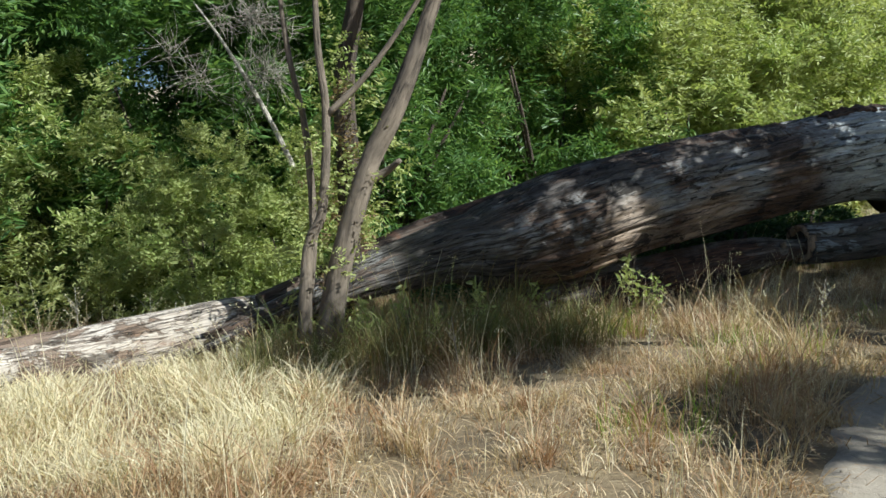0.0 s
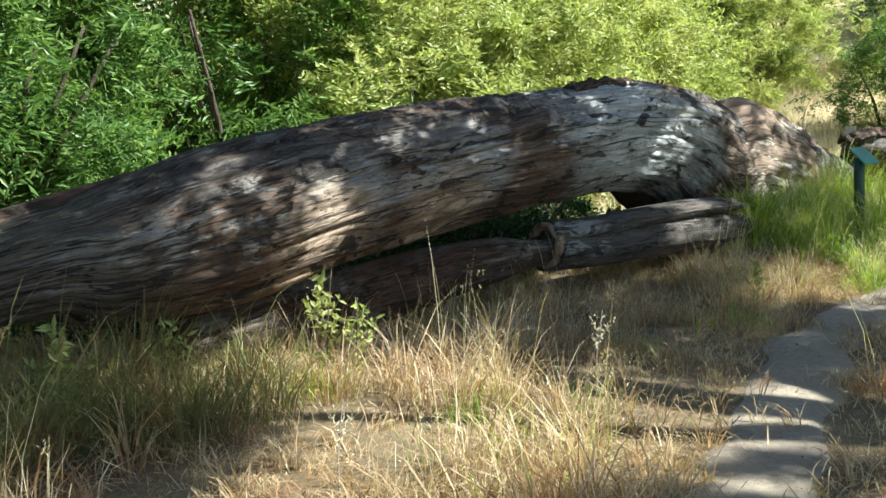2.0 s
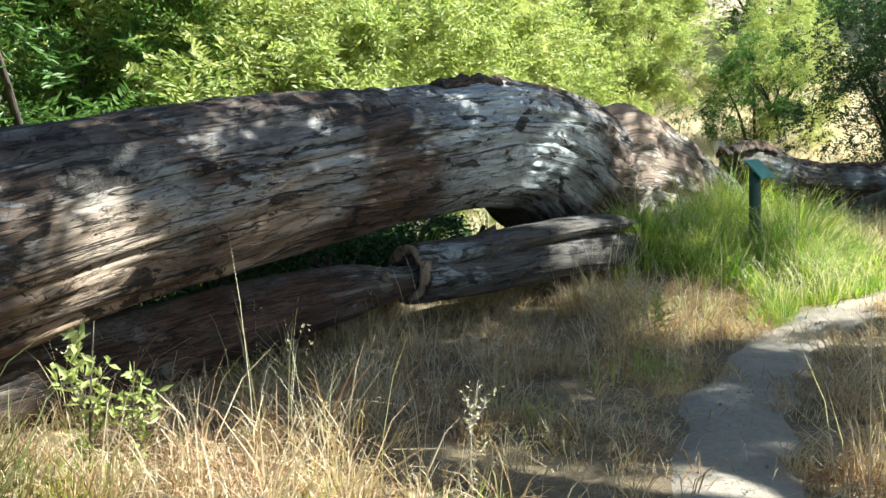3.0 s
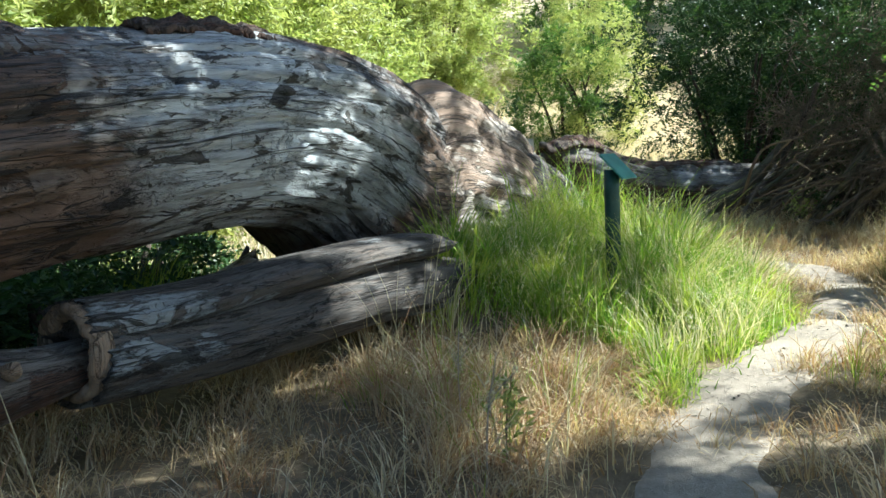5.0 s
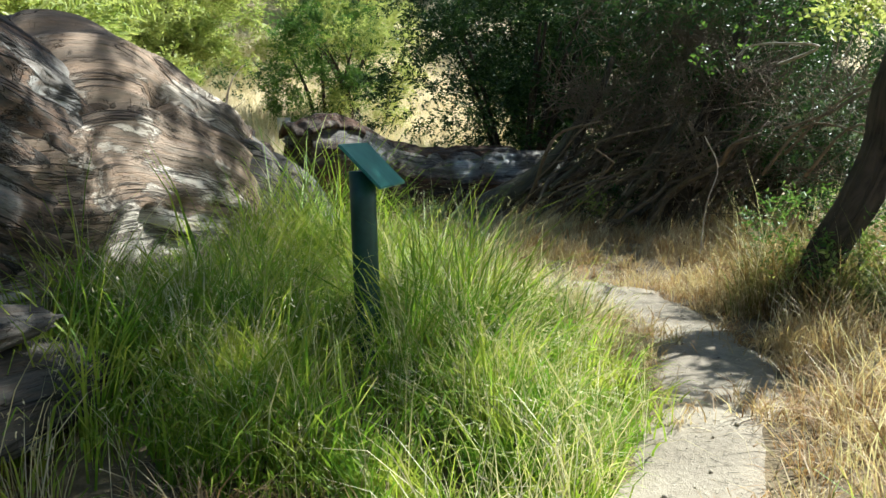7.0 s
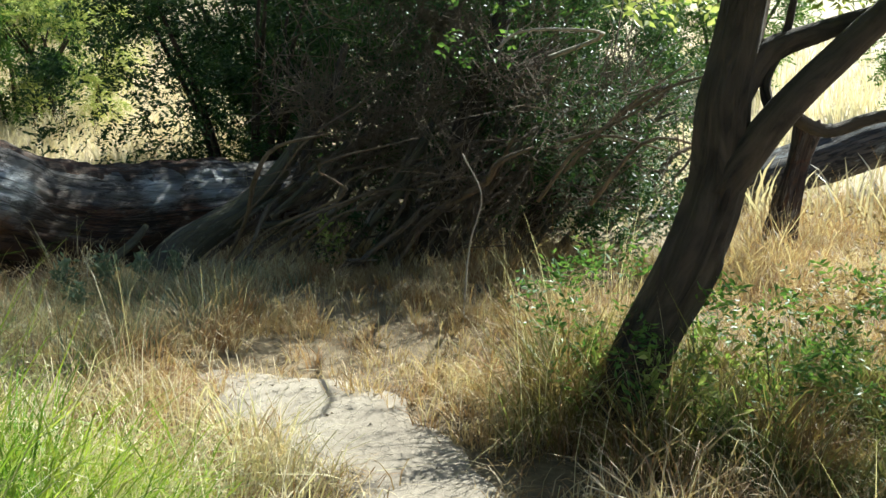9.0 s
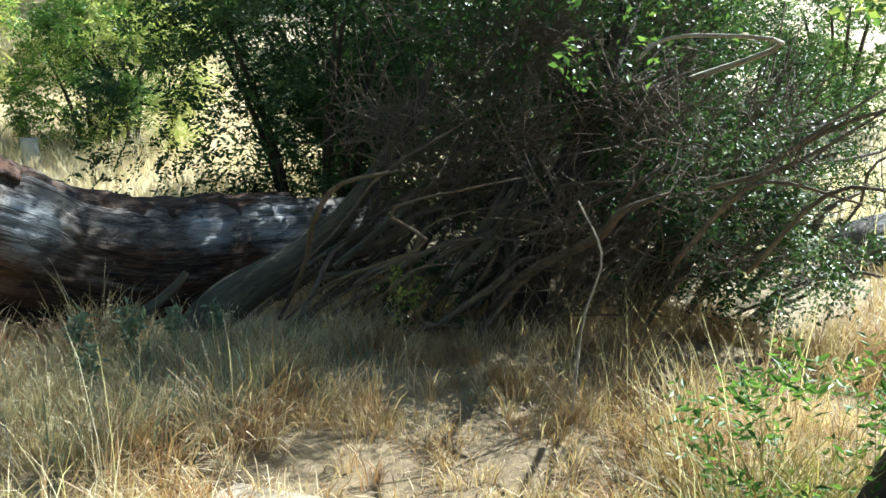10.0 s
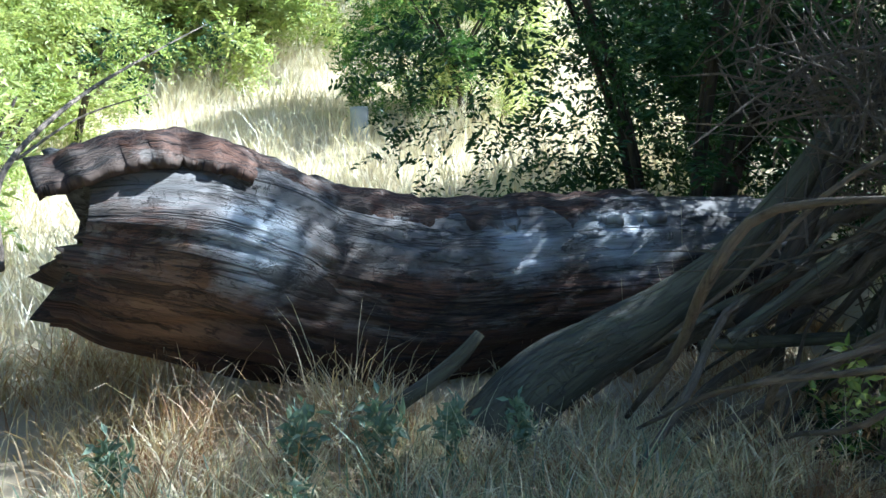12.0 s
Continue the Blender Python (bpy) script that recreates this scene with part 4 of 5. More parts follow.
for k in range(110):
    f = rng.uniform(0, 1)
    x, y = 13.0 + 2.4 * f + rng.normal(0, 0.2), 14.75 - 2.9 * f + rng.normal(0, 0.3)
    z = -0.12 if k % 3 else rng.uniform(0.1, 0.5)
    az = radians(rng.normal(-45, 34))
    l = rng.uniform(0.8, 2.4)
    rise = rng.uniform(0.3, 0.7 + 0.8 * f)
    r = rng.uniform(0.008, 0.030) if k % 6 else rng.uniform(0.03, 0.045)
    dx, dy, dz = np.array([math.cos(az), math.sin(az), rise]) / math.hypot(1, rise) * l
    bow = rng.uniform(0.03, 0.15) * l
    kink = rng.normal(0, 0.07, 3) * l
    limb("branch", [(x, y, z, r * 0.55), (x + dx * 0.25, y + dy * 0.25, z + dz * 0.25 + bow * 0.6, r * 0.9), (x + dx * 0.5 + kink[0], y + dy * 0.5 + kink[1], z + dz * 0.5 + bow, r), (x + dx * 0.75 + kink[1], y + dy * 0.75 + kink[2], z + dz * 0.75 + bow * 0.8, r * 0.7), (x + dx, y + dy, z + dz, r * 0.3)],
         M_TWIG if k % 4 else M_MOSSY, brush, 14, 6, 0.2, 0, k)
c, o = crown_points((14.7, 13.0, 1.5), (1.6, 1.8, 1.5), 4200, 70, rng, 0.1)
c[:, 2] = np.maximum(c[:, 2], 0.05)
twigs("twig", c, np.array([[0.3, -0.3, 0.35]]) + rng.normal(0, 0.8, (4200, 3)), rng.uniform(0.12, 0.7, 4200), rng.uniform(0.003, 0.009, 4200), M_TWIG, brush, rng)
# Upper blobs are added to shade the brush and ground; the highest stay unseen.
foliage("crown", [(14.7, 12.7, 2.3, 0.9, 0.9, 0.5), (15.2, 13.2, 3.1, 2.0, 1.8, 1.0), (14.9, 12.9, 3.2, 1.1, 1.0, 0.8), (16.8, 13.0, 2.2, 1.3, 1.2, 1.3), (16.0, 13.9, 1.6, 1.3, 1.3, 1.2), (15.2, 13.4, 4.2, 2.2, 2.0, 1.0), (17.9, 13.6, 4.2, 1.5, 1.4, 1.2), (16.5, 13.0, 1.0, 1.1, 1.2, 0.9), (15.4, 13.2, 2.0, 0.9, 1.0, 0.9)], 60000, M_LEAF_DARK, brush, rng, 0.055, 10, 0.24, 0.45, clumps=60)
limb("pale_branch", [(12.28, 11.50, 1.80, 0.008), (12.34, 11.40, 1.89, 0.010), (12.44, 11.21, 1.91, 0.011), (12.75, 10.95, 1.88, 0.013), (13.6, 11.6, 1.8, 0.02)], M_PALETWIG, brush, 16, 6, 0.1, 0, 1.0, "bleached bare twig")
limb("pale_branch", [(12.57, 11.92, -0.1, 0.008), (12.60, 11.87, 0.47, 0.007), (12.68, 11.80, 0.82, 0.006), (12.64, 11.92, 1.12, 0.006)], M_PALETWIG, brush, 14, 6, 0.2, 0, 2.0)

c, o = crown_points((13.3, 11.0, 1.1), (0.7, 0.7, 0.6), 170, 14, rng, 0.1)
twigs("twig", c, rng.normal(0, 1, (170, 3)) + np.array([[-0.2, -0.3, 0.2]]), rng.uniform(0.12, 0.4, 170), rng.uniform(0.002, 0.005, 170), M_TWIG, brush, rng, 0.3)
for k in range(5):
    x, y, z = 13.4 + rng.normal(0, 0.3), 11.3 + rng.normal(0, 0.3), rng.uniform(0.6, 1.4)
    limb("branch", [(x, y, z, 0.016), (x - 0.15, y - 0.45, z + rng.uniform(0.1, 0.5), 0.012), (x - 0.05, y - 0.95, z + rng.uniform(0.0, 0.8), 0.005)], M_TWIG, brush, 10, 6, 0.3, 0, k)
foliage("spray", [(12.7, 11.7, 2.0, 0.5, 0.45, 0.16), (13.3, 12.6, 1.95, 0.4, 0.4, 0.2), (12.9, 10.9, 2.15, 0.5, 0.4, 0.18)], 200, M_LEAF, brush, rng, 0.05, 6, 0.18, 0.6, clumps=10)
foliage("dead_leaves", [(14.55, 11.5, 0.85, 0.55, 0.5, 0.55), (14.9, 11.9, 1.3, 0.7, 0.6, 0.6), (14.9, 11.2, 0.5, 0.5, 0.4, 0.35), (15.2, 12.4, 1.0, 0.9, 0.8, 0.8), (15.9, 12.1, 1.2, 1.0, 1.0, 1.0), (15.4, 11.3, 1.0, 0.7, 0.7, 0.8)], 26000, M_LEAF_DARK, brush, np.random.default_rng(43), 0.05, 8, 0.2, 0.45, clumps=26)
foliage("grey_leaves", [(14.45, 11.35, 0.9, 0.5, 0.45, 0.5), (14.8, 11.2, 0.55, 0.45, 0.4, 0.3)], 1500, M_SAGE, brush, np.random.default_rng(44), 0.045, 8, 0.2, 0.45, clumps=16)
foliage("ivy", [(14.0, 13.7, 0.25, 0.35, 0.35, 0.25)], 700, M_LEAF_DARK, brush, rng, 0.06, 6, 0.15, 0.45, clumps=10)

# ---- loose leafy branch and post beyond the second trunk ----
loose = thing("fallen_branch", "thin fallen branch with sparse leaves over the meadow", "branch")
limb("branch", [(11.05, 16.75, 0.75, 0.022), (11.2, 17.3, 1.2, 0.02), (11.9, 18.4, 1.62, 0.016), (12.9, 19.6, 2.05, 0.010), (13.6, 20.2, 2.35, 0.005)], M_TWIG, loose, 24, 7, 0.2)
limb("twig", [(11.3, 17.45, 1.26, 0.01), (11.9, 18.3, 1.50, 0.008), (12.6, 19.0, 1.66, 0.004)], M_TWIG, loose, 12, 5, 0.2)
foliage("leaf_spray", [(12.9, 19.6, 2.15, 0.7, 0.6, 0.18), (12.1, 18.7, 1.75, 0.5, 0.4, 0.12)], 700, M_LEAF_DARK, loose, rng, 0.05, 8, 0.2, 0.5, clumps=14)
M_STONE = earth("weathered grey stone", [(0.3, (0.30, 0.32, 0.34)), (0.7, (0.52, 0.54, 0.56))], 3.0)
marker = thing("meadow_post", "pale grey post standing in meadow straw", "post")
limb("post_body", [(17.9, 24.6, 0.2, 0.16), (17.92, 24.6, 0.9, 0.17), (17.93, 24.62, 1.55, 0.15)], M_STONE, marker, 14, 14, 0.1, 0.04, 3.0)

# ---- far fallen log past the leaning tree ----
far_log = thing("fallen_log", "distant grey fallen log in the pale meadow", "log")
limb("log_body", [(18.6, 11.4, 0.15, 0.28), (19.6, 10.3, 0.45, 0.32), (20.2, 9.4, 0.75, 0.34), (20.7, 8.6, 0.95, 0.34), (21.6, 7.0, 1.1, 0.34)], M_GREY, far_log, 40, 26, 0.14, 0.05, 21.0, jag=0.1)
stump = thing("stump", "dark broken stump past the leaning tree", "stump")
limb("stump_body", [(15.75, 10.12, -0.2, 0.2), (15.85, 10.0, 0.5, 0.13), (15.95, 9.93, 0.85, 0.10), (16.03, 9.86, 1.16, 0.13)], M_LOG_DARK, stump, 26, 20, 0.35, 0.1, 22.0, jag=0.1)


# ---- bark hanging on the second trunk ----
def slab(name, rows, width, thick, mat, parent, seed, rings=90, cols_=14, label=""):
    """A ragged curved sheet of bark along rows (x, y, z), bowed across its width."""
    p = spline(rows, rings)
    t_ = unit(np.gradient(p, axis=0))
    side = unit(np.cross(t_, np.array([[0, 0, 1.0]])))
    up = np.cross(side, t_)
    co, grain = [], []
    for layer in (0, 1):
        for k in range(rings):
            ragged = 1 + 0.45 * noise.noise((k * 0.21 + seed, 0.3, 1.0)) + 0.35 * noise.noise((k * 0.7, seed, 4.0))
            for j in range(cols_):
                f = (j / (cols_ - 1) - 0.5) * 2
                lump = 0.028 * noise.noise((k * 0.16, f * 2.0, seed)) + 0.022 * noise.noise((k * 0.5, f * 6.0, seed + 3))
                q = p[k] + side[k] * f * width * 0.5 * ragged + up[k] * (-0.30 * width * f * f + lump - layer * thick)
                co.append(q)
                grain.append((f * 0.3 + seed, 0.0, k * 0.03))
    n = rings * cols_
    faces = []
    for k in range(rings - 1):
        for j in range(cols_ - 1):
            a = k * cols_ + j
            faces += [(a, a + 1, a + cols_ + 1, a + cols_), (n + a, n + a + cols_, n + a + cols_ + 1, n + a + 1)]
        for a in (k * cols_, k * cols_ + cols_ - 1):
            faces.append((a, a + cols_, n + a + cols_, n + a) if a == k * cols_ else (a, n + a, n + a + cols_, a + cols_))
    for k in (0, rings - 1):
        for j in range(cols_ - 1):
            a = k * cols_ + j
            faces.append((a, n + a, n + a + 1, a + 1) if k == 0 else (a, a + 1, n + a + 1, n + a))
    ob = link_mesh(name, co, np.array(faces), mat, parent, grain)
    return tagged(ob, label) if label else ob


slab("bark_sheet", [(11.1, 16.2, 1.31), (11.6, 16.12, 1.43), (12.0, 16.08, 1.36), (12.5, 16.05, 1.15), (13.1, 15.93, 1.005), (13.8, 15.7, 0.99), (14.4, 15.48, 0.99)], 0.42, 0.045, M_LOG_DARK, second, 2.0, label="ragged loose bark along the top")
slab("bark_sheet", [(0.2, 9.0, 1.33), (1.2, 9.58, 1.56), (2.2, 10.20, 1.73), (2.8, 10.58, 1.80), (3.4, 10.96, 1.86)], 0.5, 0.04, M_LOG_DARK, great, 3.0, 120, label="dark bark left along the top")
slab("bark_sheet", [(4.0, 11.2, 1.95), (4.5, 11.54, 2.03), (5.0, 11.87, 2.04)], 0.2, 0.03, M_LOG_DARK, great, 6.0, 50)
slab("bark_flake", [(7.0, 13.2, 1.62), (7.35, 13.22, 1.42), (7.7, 13.2, 1.2), (8.0, 13.25, 1.0)], 0.34, 0.05, M_LOG_DARK, great, 9.0, 60, label="dark bark along the broken end")

# ---- weeds ----
def weed(name, label, mat, seed, height=0.6, forks=6, leaf=0.05, stem_mat=None):
    """An upright branching weed: a thin stem, side shoots, narrow leaves and small heads."""
    rng = np.random.default_rng(seed)
    top = thing(name, label, "weed", "weeds in the grass")
    limb("stem", [(0, 0, -0.05, 0.005), (0.02, 0.01, height * 0.5, 0.004), (0.05, -0.02, height, 0.002)], stem_mat or M_PALETWIG, top, 10, 5, 0.2, 0, seed)
    st = np.c_[0.03 * rng.uniform(0, 1, forks), np.zeros(forks), rng.uniform(0.25, 0.85, forks) * height]
    a = rng.uniform(0, 6.28, forks)
    d = np.c_[np.cos(a) * 0.7, np.sin(a) * 0.7, np.full(forks, 0.8)]
    l = rng.uniform(0.18, 0.4, forks) * height
    twigs("shoot", st, d, l, 0.0025, stem_mat or M_PALETWIG, top, rng)
    f = rng.uniform(0.1, 1, forks * 9)
    i = np.repeat(np.arange(forks), 9)
    pos = st[i] + unit(d)[i] * (l[i] * f)[:, None]
    main = np.c_[np.zeros(26), np.zeros(26), rng.uniform(0.1, 1, 26) * height]
    pos = np.concatenate([pos, main])
    leaves("leaf", pos, rng.normal(0, 1, pos.shape) + np.array([[0, 0, 0.5]]), rng.uniform(0.6, 1.2, len(pos)) * leaf, leaf * 0.35, mat, top, rng)
    return top


dry_weed = weed("weed", "dry pale weed with branching heads", M_STRAW, 61, 0.55, 9, 0.028)
copies(dry_weed, [(4.75, 9.25, 0, 1.0), (5.0, 9.75, 90, 0.9), (2.6, 7.3, 40, 0.9), (9.45, 13.2, 200, 1.0), (10.35, 14.1, 20, 0.9), (10.05, 13.4, 120, 0.8), (9.75, 13.9, 60, 1.0), (10.6, 13.85, 150, 0.75), (-3.6, 8.1, 0, 1.2), (-3.1, 7.5, 80, 1.1), (-4.4, 8.3, 160, 1.3), (-2.6, 7.9, 240, 1.0),
                  (-4.9, 7.7, 30, 1.2), (-2.2, 6.6, 110, 0.9), (8.9, 9.45, 10, 0.7), (9.3, 9.3, 70, 0.7), (12.2, 11.4, 220, 0.8), (1.0, 6.2, 50, 0.8), (-0.4, 6.4, 170, 0.9), (3.3, 8.6, 10, 0.8), (11.2, 14.6, 200, 0.8), (11.8, 14.7, 60, 0.9), (12.4, 14.3, 10, 0.7)])
green_weed = weed("weed", "green leafy weed in front of the trunk", M_LEAF_LIGHT, 62, 0.55, 9, 0.065, M_TWIG)
copies(green_weed, [(1.14, 8.25, 0, 1.35), (1.35, 8.15, 100, 1.0), (4.9, 9.3, 30, 0.8), (5.35, 10.25, 200, 0.5), (-2.9, 8.6, 20, 1.2), (-3.6, 9.0, 70, 1.4), (-4.6, 9.2, 140, 1.3), (-5.4, 9.0, 210, 1.4), (-2.0, 8.7, 280, 1.1), (13.5, 13.7, 10, 1.1), (13.65, 13.6, 80, 0.9), (-5.0, 9.9, 10, 1.6), (-3.9, 10.1, 90, 1.6), (-6.2, 9.6, 50, 1.5), (-2.9, 10.4, 0, 1.5), (10.7, 10.2, 0, 1.0), (10.8, 10.0, 70, 1.2), (10.75, 10.45, 140, 0.9), (10.95, 9.75, 200, 1.0), (11.1, 10.55, 260, 0.9), (10.6, 9.9, 20, 0.8), (-0.9, 7.2, 0, 1.3), (-0.3, 7.5, 60, 1.2), (0.2, 7.9, 130, 1.1), (-1.2, 6.8, 190, 1.2), (-0.6, 6.9, 240, 1.0)])
sage = weed("weed", "soft grey-green weed below the brown trunk", M_SAGE, 63, 0.42, 10, 0.08, M_SAGE)
copies(sage, [(12.0, 14.75, 0, 1.0), (12.25, 14.6, 60, 0.9), (11.75, 14.9, 120, 1.0), (11.5, 14.5, 200, 0.8), (11.1, 15.2, 20, 0.9), (12.5, 14.5, 280, 0.8), (10.9, 14.7, 90, 0.8)])


# ---- grasses ----
def swell(x, y, f, seed):
    """A smooth random field, about f waves to the metre."""
    r = np.random.default_rng(seed)
    total = 0
    for _ in range(7):
        a, ph, q = r.uniform(0, 6.28), r.uniform(0, 6.28), 6.28 * f * r.uniform(0.5, 1.7)
        total = total + np.sin(q * (x * math.cos(a) + y * math.sin(a)) + ph)
    return total / 1.87


def scatter(n, x0, x1, y0, y1, rng, clump=14, spread_=0.07, keep=None, edge=0.0):
    """Tussocks off the trail: the places, each one's height factor and the way it leans, outwards from its tussock."""
    m = n // clump
    c = np.c_[rng.uniform(x0, x1, m), rng.uniform(y0, y1, m)]
    if keep is not None:
        c = c[keep(c[:, 0], c[:, 1])]
    c = c[rng.uniform(0, 1, len(c)) < np.clip(0.72 + 0.35 * swell(c[:, 0], c[:, 1], 0.7, 3), 0.2, 1)]
    off = rng.normal(0, spread_, (len(c) * clump, 2))
    p = np.repeat(c, clump, 0) + off
    wave = np.clip(0.72 + 0.38 * swell(c[:, 0], c[:, 1], 0.45, 1) + 0.28 * swell(c[:, 0], c[:, 1], 1.3, 2), 0.25, 1.8)
    tall = np.repeat(rng.uniform(0.5, 1.3, len(c)) * wave, clump)
    way = off / spread_ * 0.45 + np.repeat(rng.normal(0, 0.45, (len(c), 2)), clump, 0) + rng.normal(0, 0.4, off.shape)
    gap = trail_gap(p[:, 0], p[:, 1])
    ok = gap > edge - 0.04 + 0.09 * np.sin(5 * p[:, 0]) + 0.07 * np.sin(9 * p[:, 1] + p[:, 0]) - 0.14 * (rng.uniform(0, 1, len(p)) > 0.93)
    tall = tall * np.clip(0.35 + gap * 2.2, 0.35, 1)
    p, tall, way = p[ok], tall[ok], way[ok]
    return np.c_[p, gz(p[:, 0], p[:, 1]) - 0.01], tall, way


def lush(x, y):
    """The green patch round the sign post."""
    wob = 0.16 * np.sin(4 * x + 1) + 0.14 * np.sin(5 * y)
    a = ((x - 7.3) * 0.8 + (y - 11.1) * 0.6) / 2.35
    b = (-(x - 7.3) * 0.6 + (y - 11.1) * 0.8) / 1.22
    dry = (x - 5.75) ** 2 + (y - 10.35) ** 2 < 0.85 ** 2 + 0.4 * wob
    return ((a * a + b * b) < (1 + wob)) & (a > -0.8) & ~dry


def tallest(p):
    """Green grass: shoulder-high against the trunk's root, shorter towards the trail."""
    toward = np.clip(((p[:, 1] - 10.2) - 0.45 * (p[:, 0] - 7.0)) / 1.6, 0, 1)
    return 0.58 + 0.36 * toward


def meadow(name, label, p, height, width, mat, bend, rng, droop=0.1, way=None):
    return tagged(blades(name, p, height, width, mat, bend, droop=droop, rng=rng, way=way), label, "grass", kind="stuff")


g = np.random.default_rng(51)
near = lambda x, y: ~lush(x, y) & (y > 2.6 + 0.62 * x) & (y < 11.5 + 0.3 * x)
p, k, way = scatter(170000, -6, 11, 3.2, 13, g, 24, 0.06, near)
meadow("dry_grass", "dry straw-coloured grass beside the footpath", p, k * g.uniform(0.08, 0.34, len(p)), g.uniform(0.003, 0.009, len(p)), M_DRY, 1.15, g, 0.55, way=way)
p, k, way = scatter(64000, -6, 11, 3.2, 13, g, 10, 0.12, near)
p2, k2, way2 = scatter(26000, -5.5, -1.3, 4.2, 7.6, g, 16, 0.09, lambda x, y: y < 8.9 + 0.5 * x)
meadow("tall_straw", "bleached tangled straw round the pale log", p2, (0.5 + 0.5 * k2) * g.uniform(0.18, 0.5, len(p2)), g.uniform(0.004, 0.010, len(p2)), M_STRAW, 1.0, g, 0.5, way=way2)
meadow("straw_litter", "flattened dead straw lying on the soil", p + np.array([[0, 0, 0.03]]), g.uniform(0.10, 0.30, len(p)), g.uniform(0.003, 0.007, len(p)), M_DRY, 1.6, g, 1.8, way=way)
p, k, way = scatter(6000, -6, 10, 3.2, 12.5, g, 7, 0.10, near)
tall_h = k * g.uniform(0.30, 0.60, len(p))
meadow("tall_straw", "tall thin stalks standing above the dry grass", p, tall_h, 0.0035, M_STRAW, 0.35, g, way=way)
heads = np.repeat(p[::6] + np.c_[np.zeros(len(p[::6])), np.zeros(len(p[::6])), tall_h[::6] * 0.9], 5, 0)
tagged(leaves("seed_heads", heads + g.normal(0, 0.015, heads.shape), g.normal(0, 0.6, heads.shape) + np.array([[0, 0, 0.7]]), 0.022, 0.006, M_STRAW, None, g), "pale drooping seed heads of wild oats", "grass")
p, k, way = scatter(74000, 8.5, 15.5, 8.5, 16, g, 24, 0.06, lambda x, y: ~lush(x, y))
meadow("dry_grass", "dry grass in front of the brush", p, k * g.uniform(0.08, 0.34, len(p)), g.uniform(0.003, 0.009, len(p)), M_DRY, 1.15, g, 0.55, way=way)
p, k, way = scatter(3000, 8.8, 14.5, 9.0, 15.5, g, 7, 0.1, lambda x, y: ~lush(x, y))
meadow("tall_straw", "tall pale stalks in front of the brush", p, k * g.uniform(0.35, 0.62, len(p)), 0.0035, M_STRAW, 0.45, g, way=way)
p, k, way = scatter(5000, 9.2, 13.0, 13.4, 15.2, g, 12, 0.1, lambda x, y: y > 12.6)
meadow("green_grass", "grey-green grass below the brown trunk", p, k * g.uniform(0.12, 0.34, len(p)), g.uniform(0.004, 0.009, len(p)), M_SAGE, 0.6, g, way=way)
p, k, way = scatter(9000, 10.2, 13.3, 13.7, 15.35, g, 14, 0.09)
meadow("tall_straw", "pale dry grass along the brown trunk's foot", p, (0.5 + 0.5 * k) * g.uniform(0.16, 0.42, len(p)), g.uniform(0.003, 0.007, len(p)), M_STRAW, 0.9, g, 0.6, way=way)
p, k, way = scatter(46000, -6, 11, 3.2, 12, g, 22, 0.035, near)
meadow("grass_tufts", "arching tufts of dead straw", p, (0.4 + 0.6 * k) * g.uniform(0.20, 0.52, len(p)), g.uniform(0.003, 0.008, len(p)), M_DRY, 1.0, g, 0.5, way=way)
p, k, way = scatter(26000, 8.8, 15, 9.0, 15.2, g, 22, 0.035, lambda x, y: ~lush(x, y))
meadow("grass_tufts", "arching straw tufts in front of the brush", p, (0.4 + 0.6 * k) * g.uniform(0.20, 0.52, len(p)), g.uniform(0.003, 0.008, len(p)), M_DRY, 1.0, g, 0.5, way=way)
p, k, way = scatter(7000, 4.9, 6.9, 9.3, 11.3, g, 22, 0.05, lambda x, y: ~lush(x, y))
meadow("grass_tufts", "yellowing tufts at the edge of the green grass", p, (0.5 + 0.5 * k) * g.uniform(0.14, 0.36, len(p)), g.uniform(0.003, 0.008, len(p)), M_DRY, 1.5, g, 0.7, way=way)
p, k, way = scatter(5000, 5.0, 9.6, 9.4, 13.0, g, 14, 0.04, lush)
meadow("grass_tufts", "bleached arching tufts in the green grass", p, g.uniform(0.35, 0.75, len(p)), g.uniform(0.003, 0.006, len(p)), M_STRAW, 0.9, g, 0.6, way=way)
p, k, way = scatter(15000, -2.2, 0.8, 6.2, 8.6, g, 14, 0.09, lambda x, y: (y > 7.0 + 0.45 * x) & (y < 8.4 + 0.6 * x))
meadow("tall_grass", "tall brown grass before the trunk's thin end", p, (0.5 + 0.5 * k) * g.uniform(0.3, 0.8, len(p)), g.uniform(0.004, 0.010, len(p)), M_RUSTY, 0.8, g, 0.3, way=way)
p, k, way = scatter(9000, 10.55, 11.8, 9.1, 10.8, g, 20, 0.06)
meadow("tall_grass", "tall rank grass at the leaning tree's foot", p, (0.5 + 0.5 * k) * g.uniform(0.28, 0.66, len(p)), g.uniform(0.004, 0.009, len(p)), M_RUSTY, 0.8, g, 0.3, way=way)
p, k, way = scatter(34000, 1.5, 12, 3.2, 10.5, g, 14, 0.08, lambda x, y: (y < 3.4 + 0.62 * x) & (y > 1.2 + 0.6 * x))
meadow("dry_grass", "dry grass on the sunny side of the footpath", p, k * g.uniform(0.12, 0.36, len(p)), g.uniform(0.003, 0.008, len(p)), M_DRY, 0.7, g, way=way)
p, k, way = scatter(12000, 1.5, 5.5, 3.0, 7.5, g, 16, 0.09, lambda x, y: (y < 3.1 + 0.62 * x) & (y > 0.8 + 0.6 * x))
meadow("green_grass", "short green grass beside the footpath", p, k * g.uniform(0.10, 0.28, len(p)), g.uniform(0.003, 0.007, len(p)), M_RUSTY, 0.7, g, way=way)
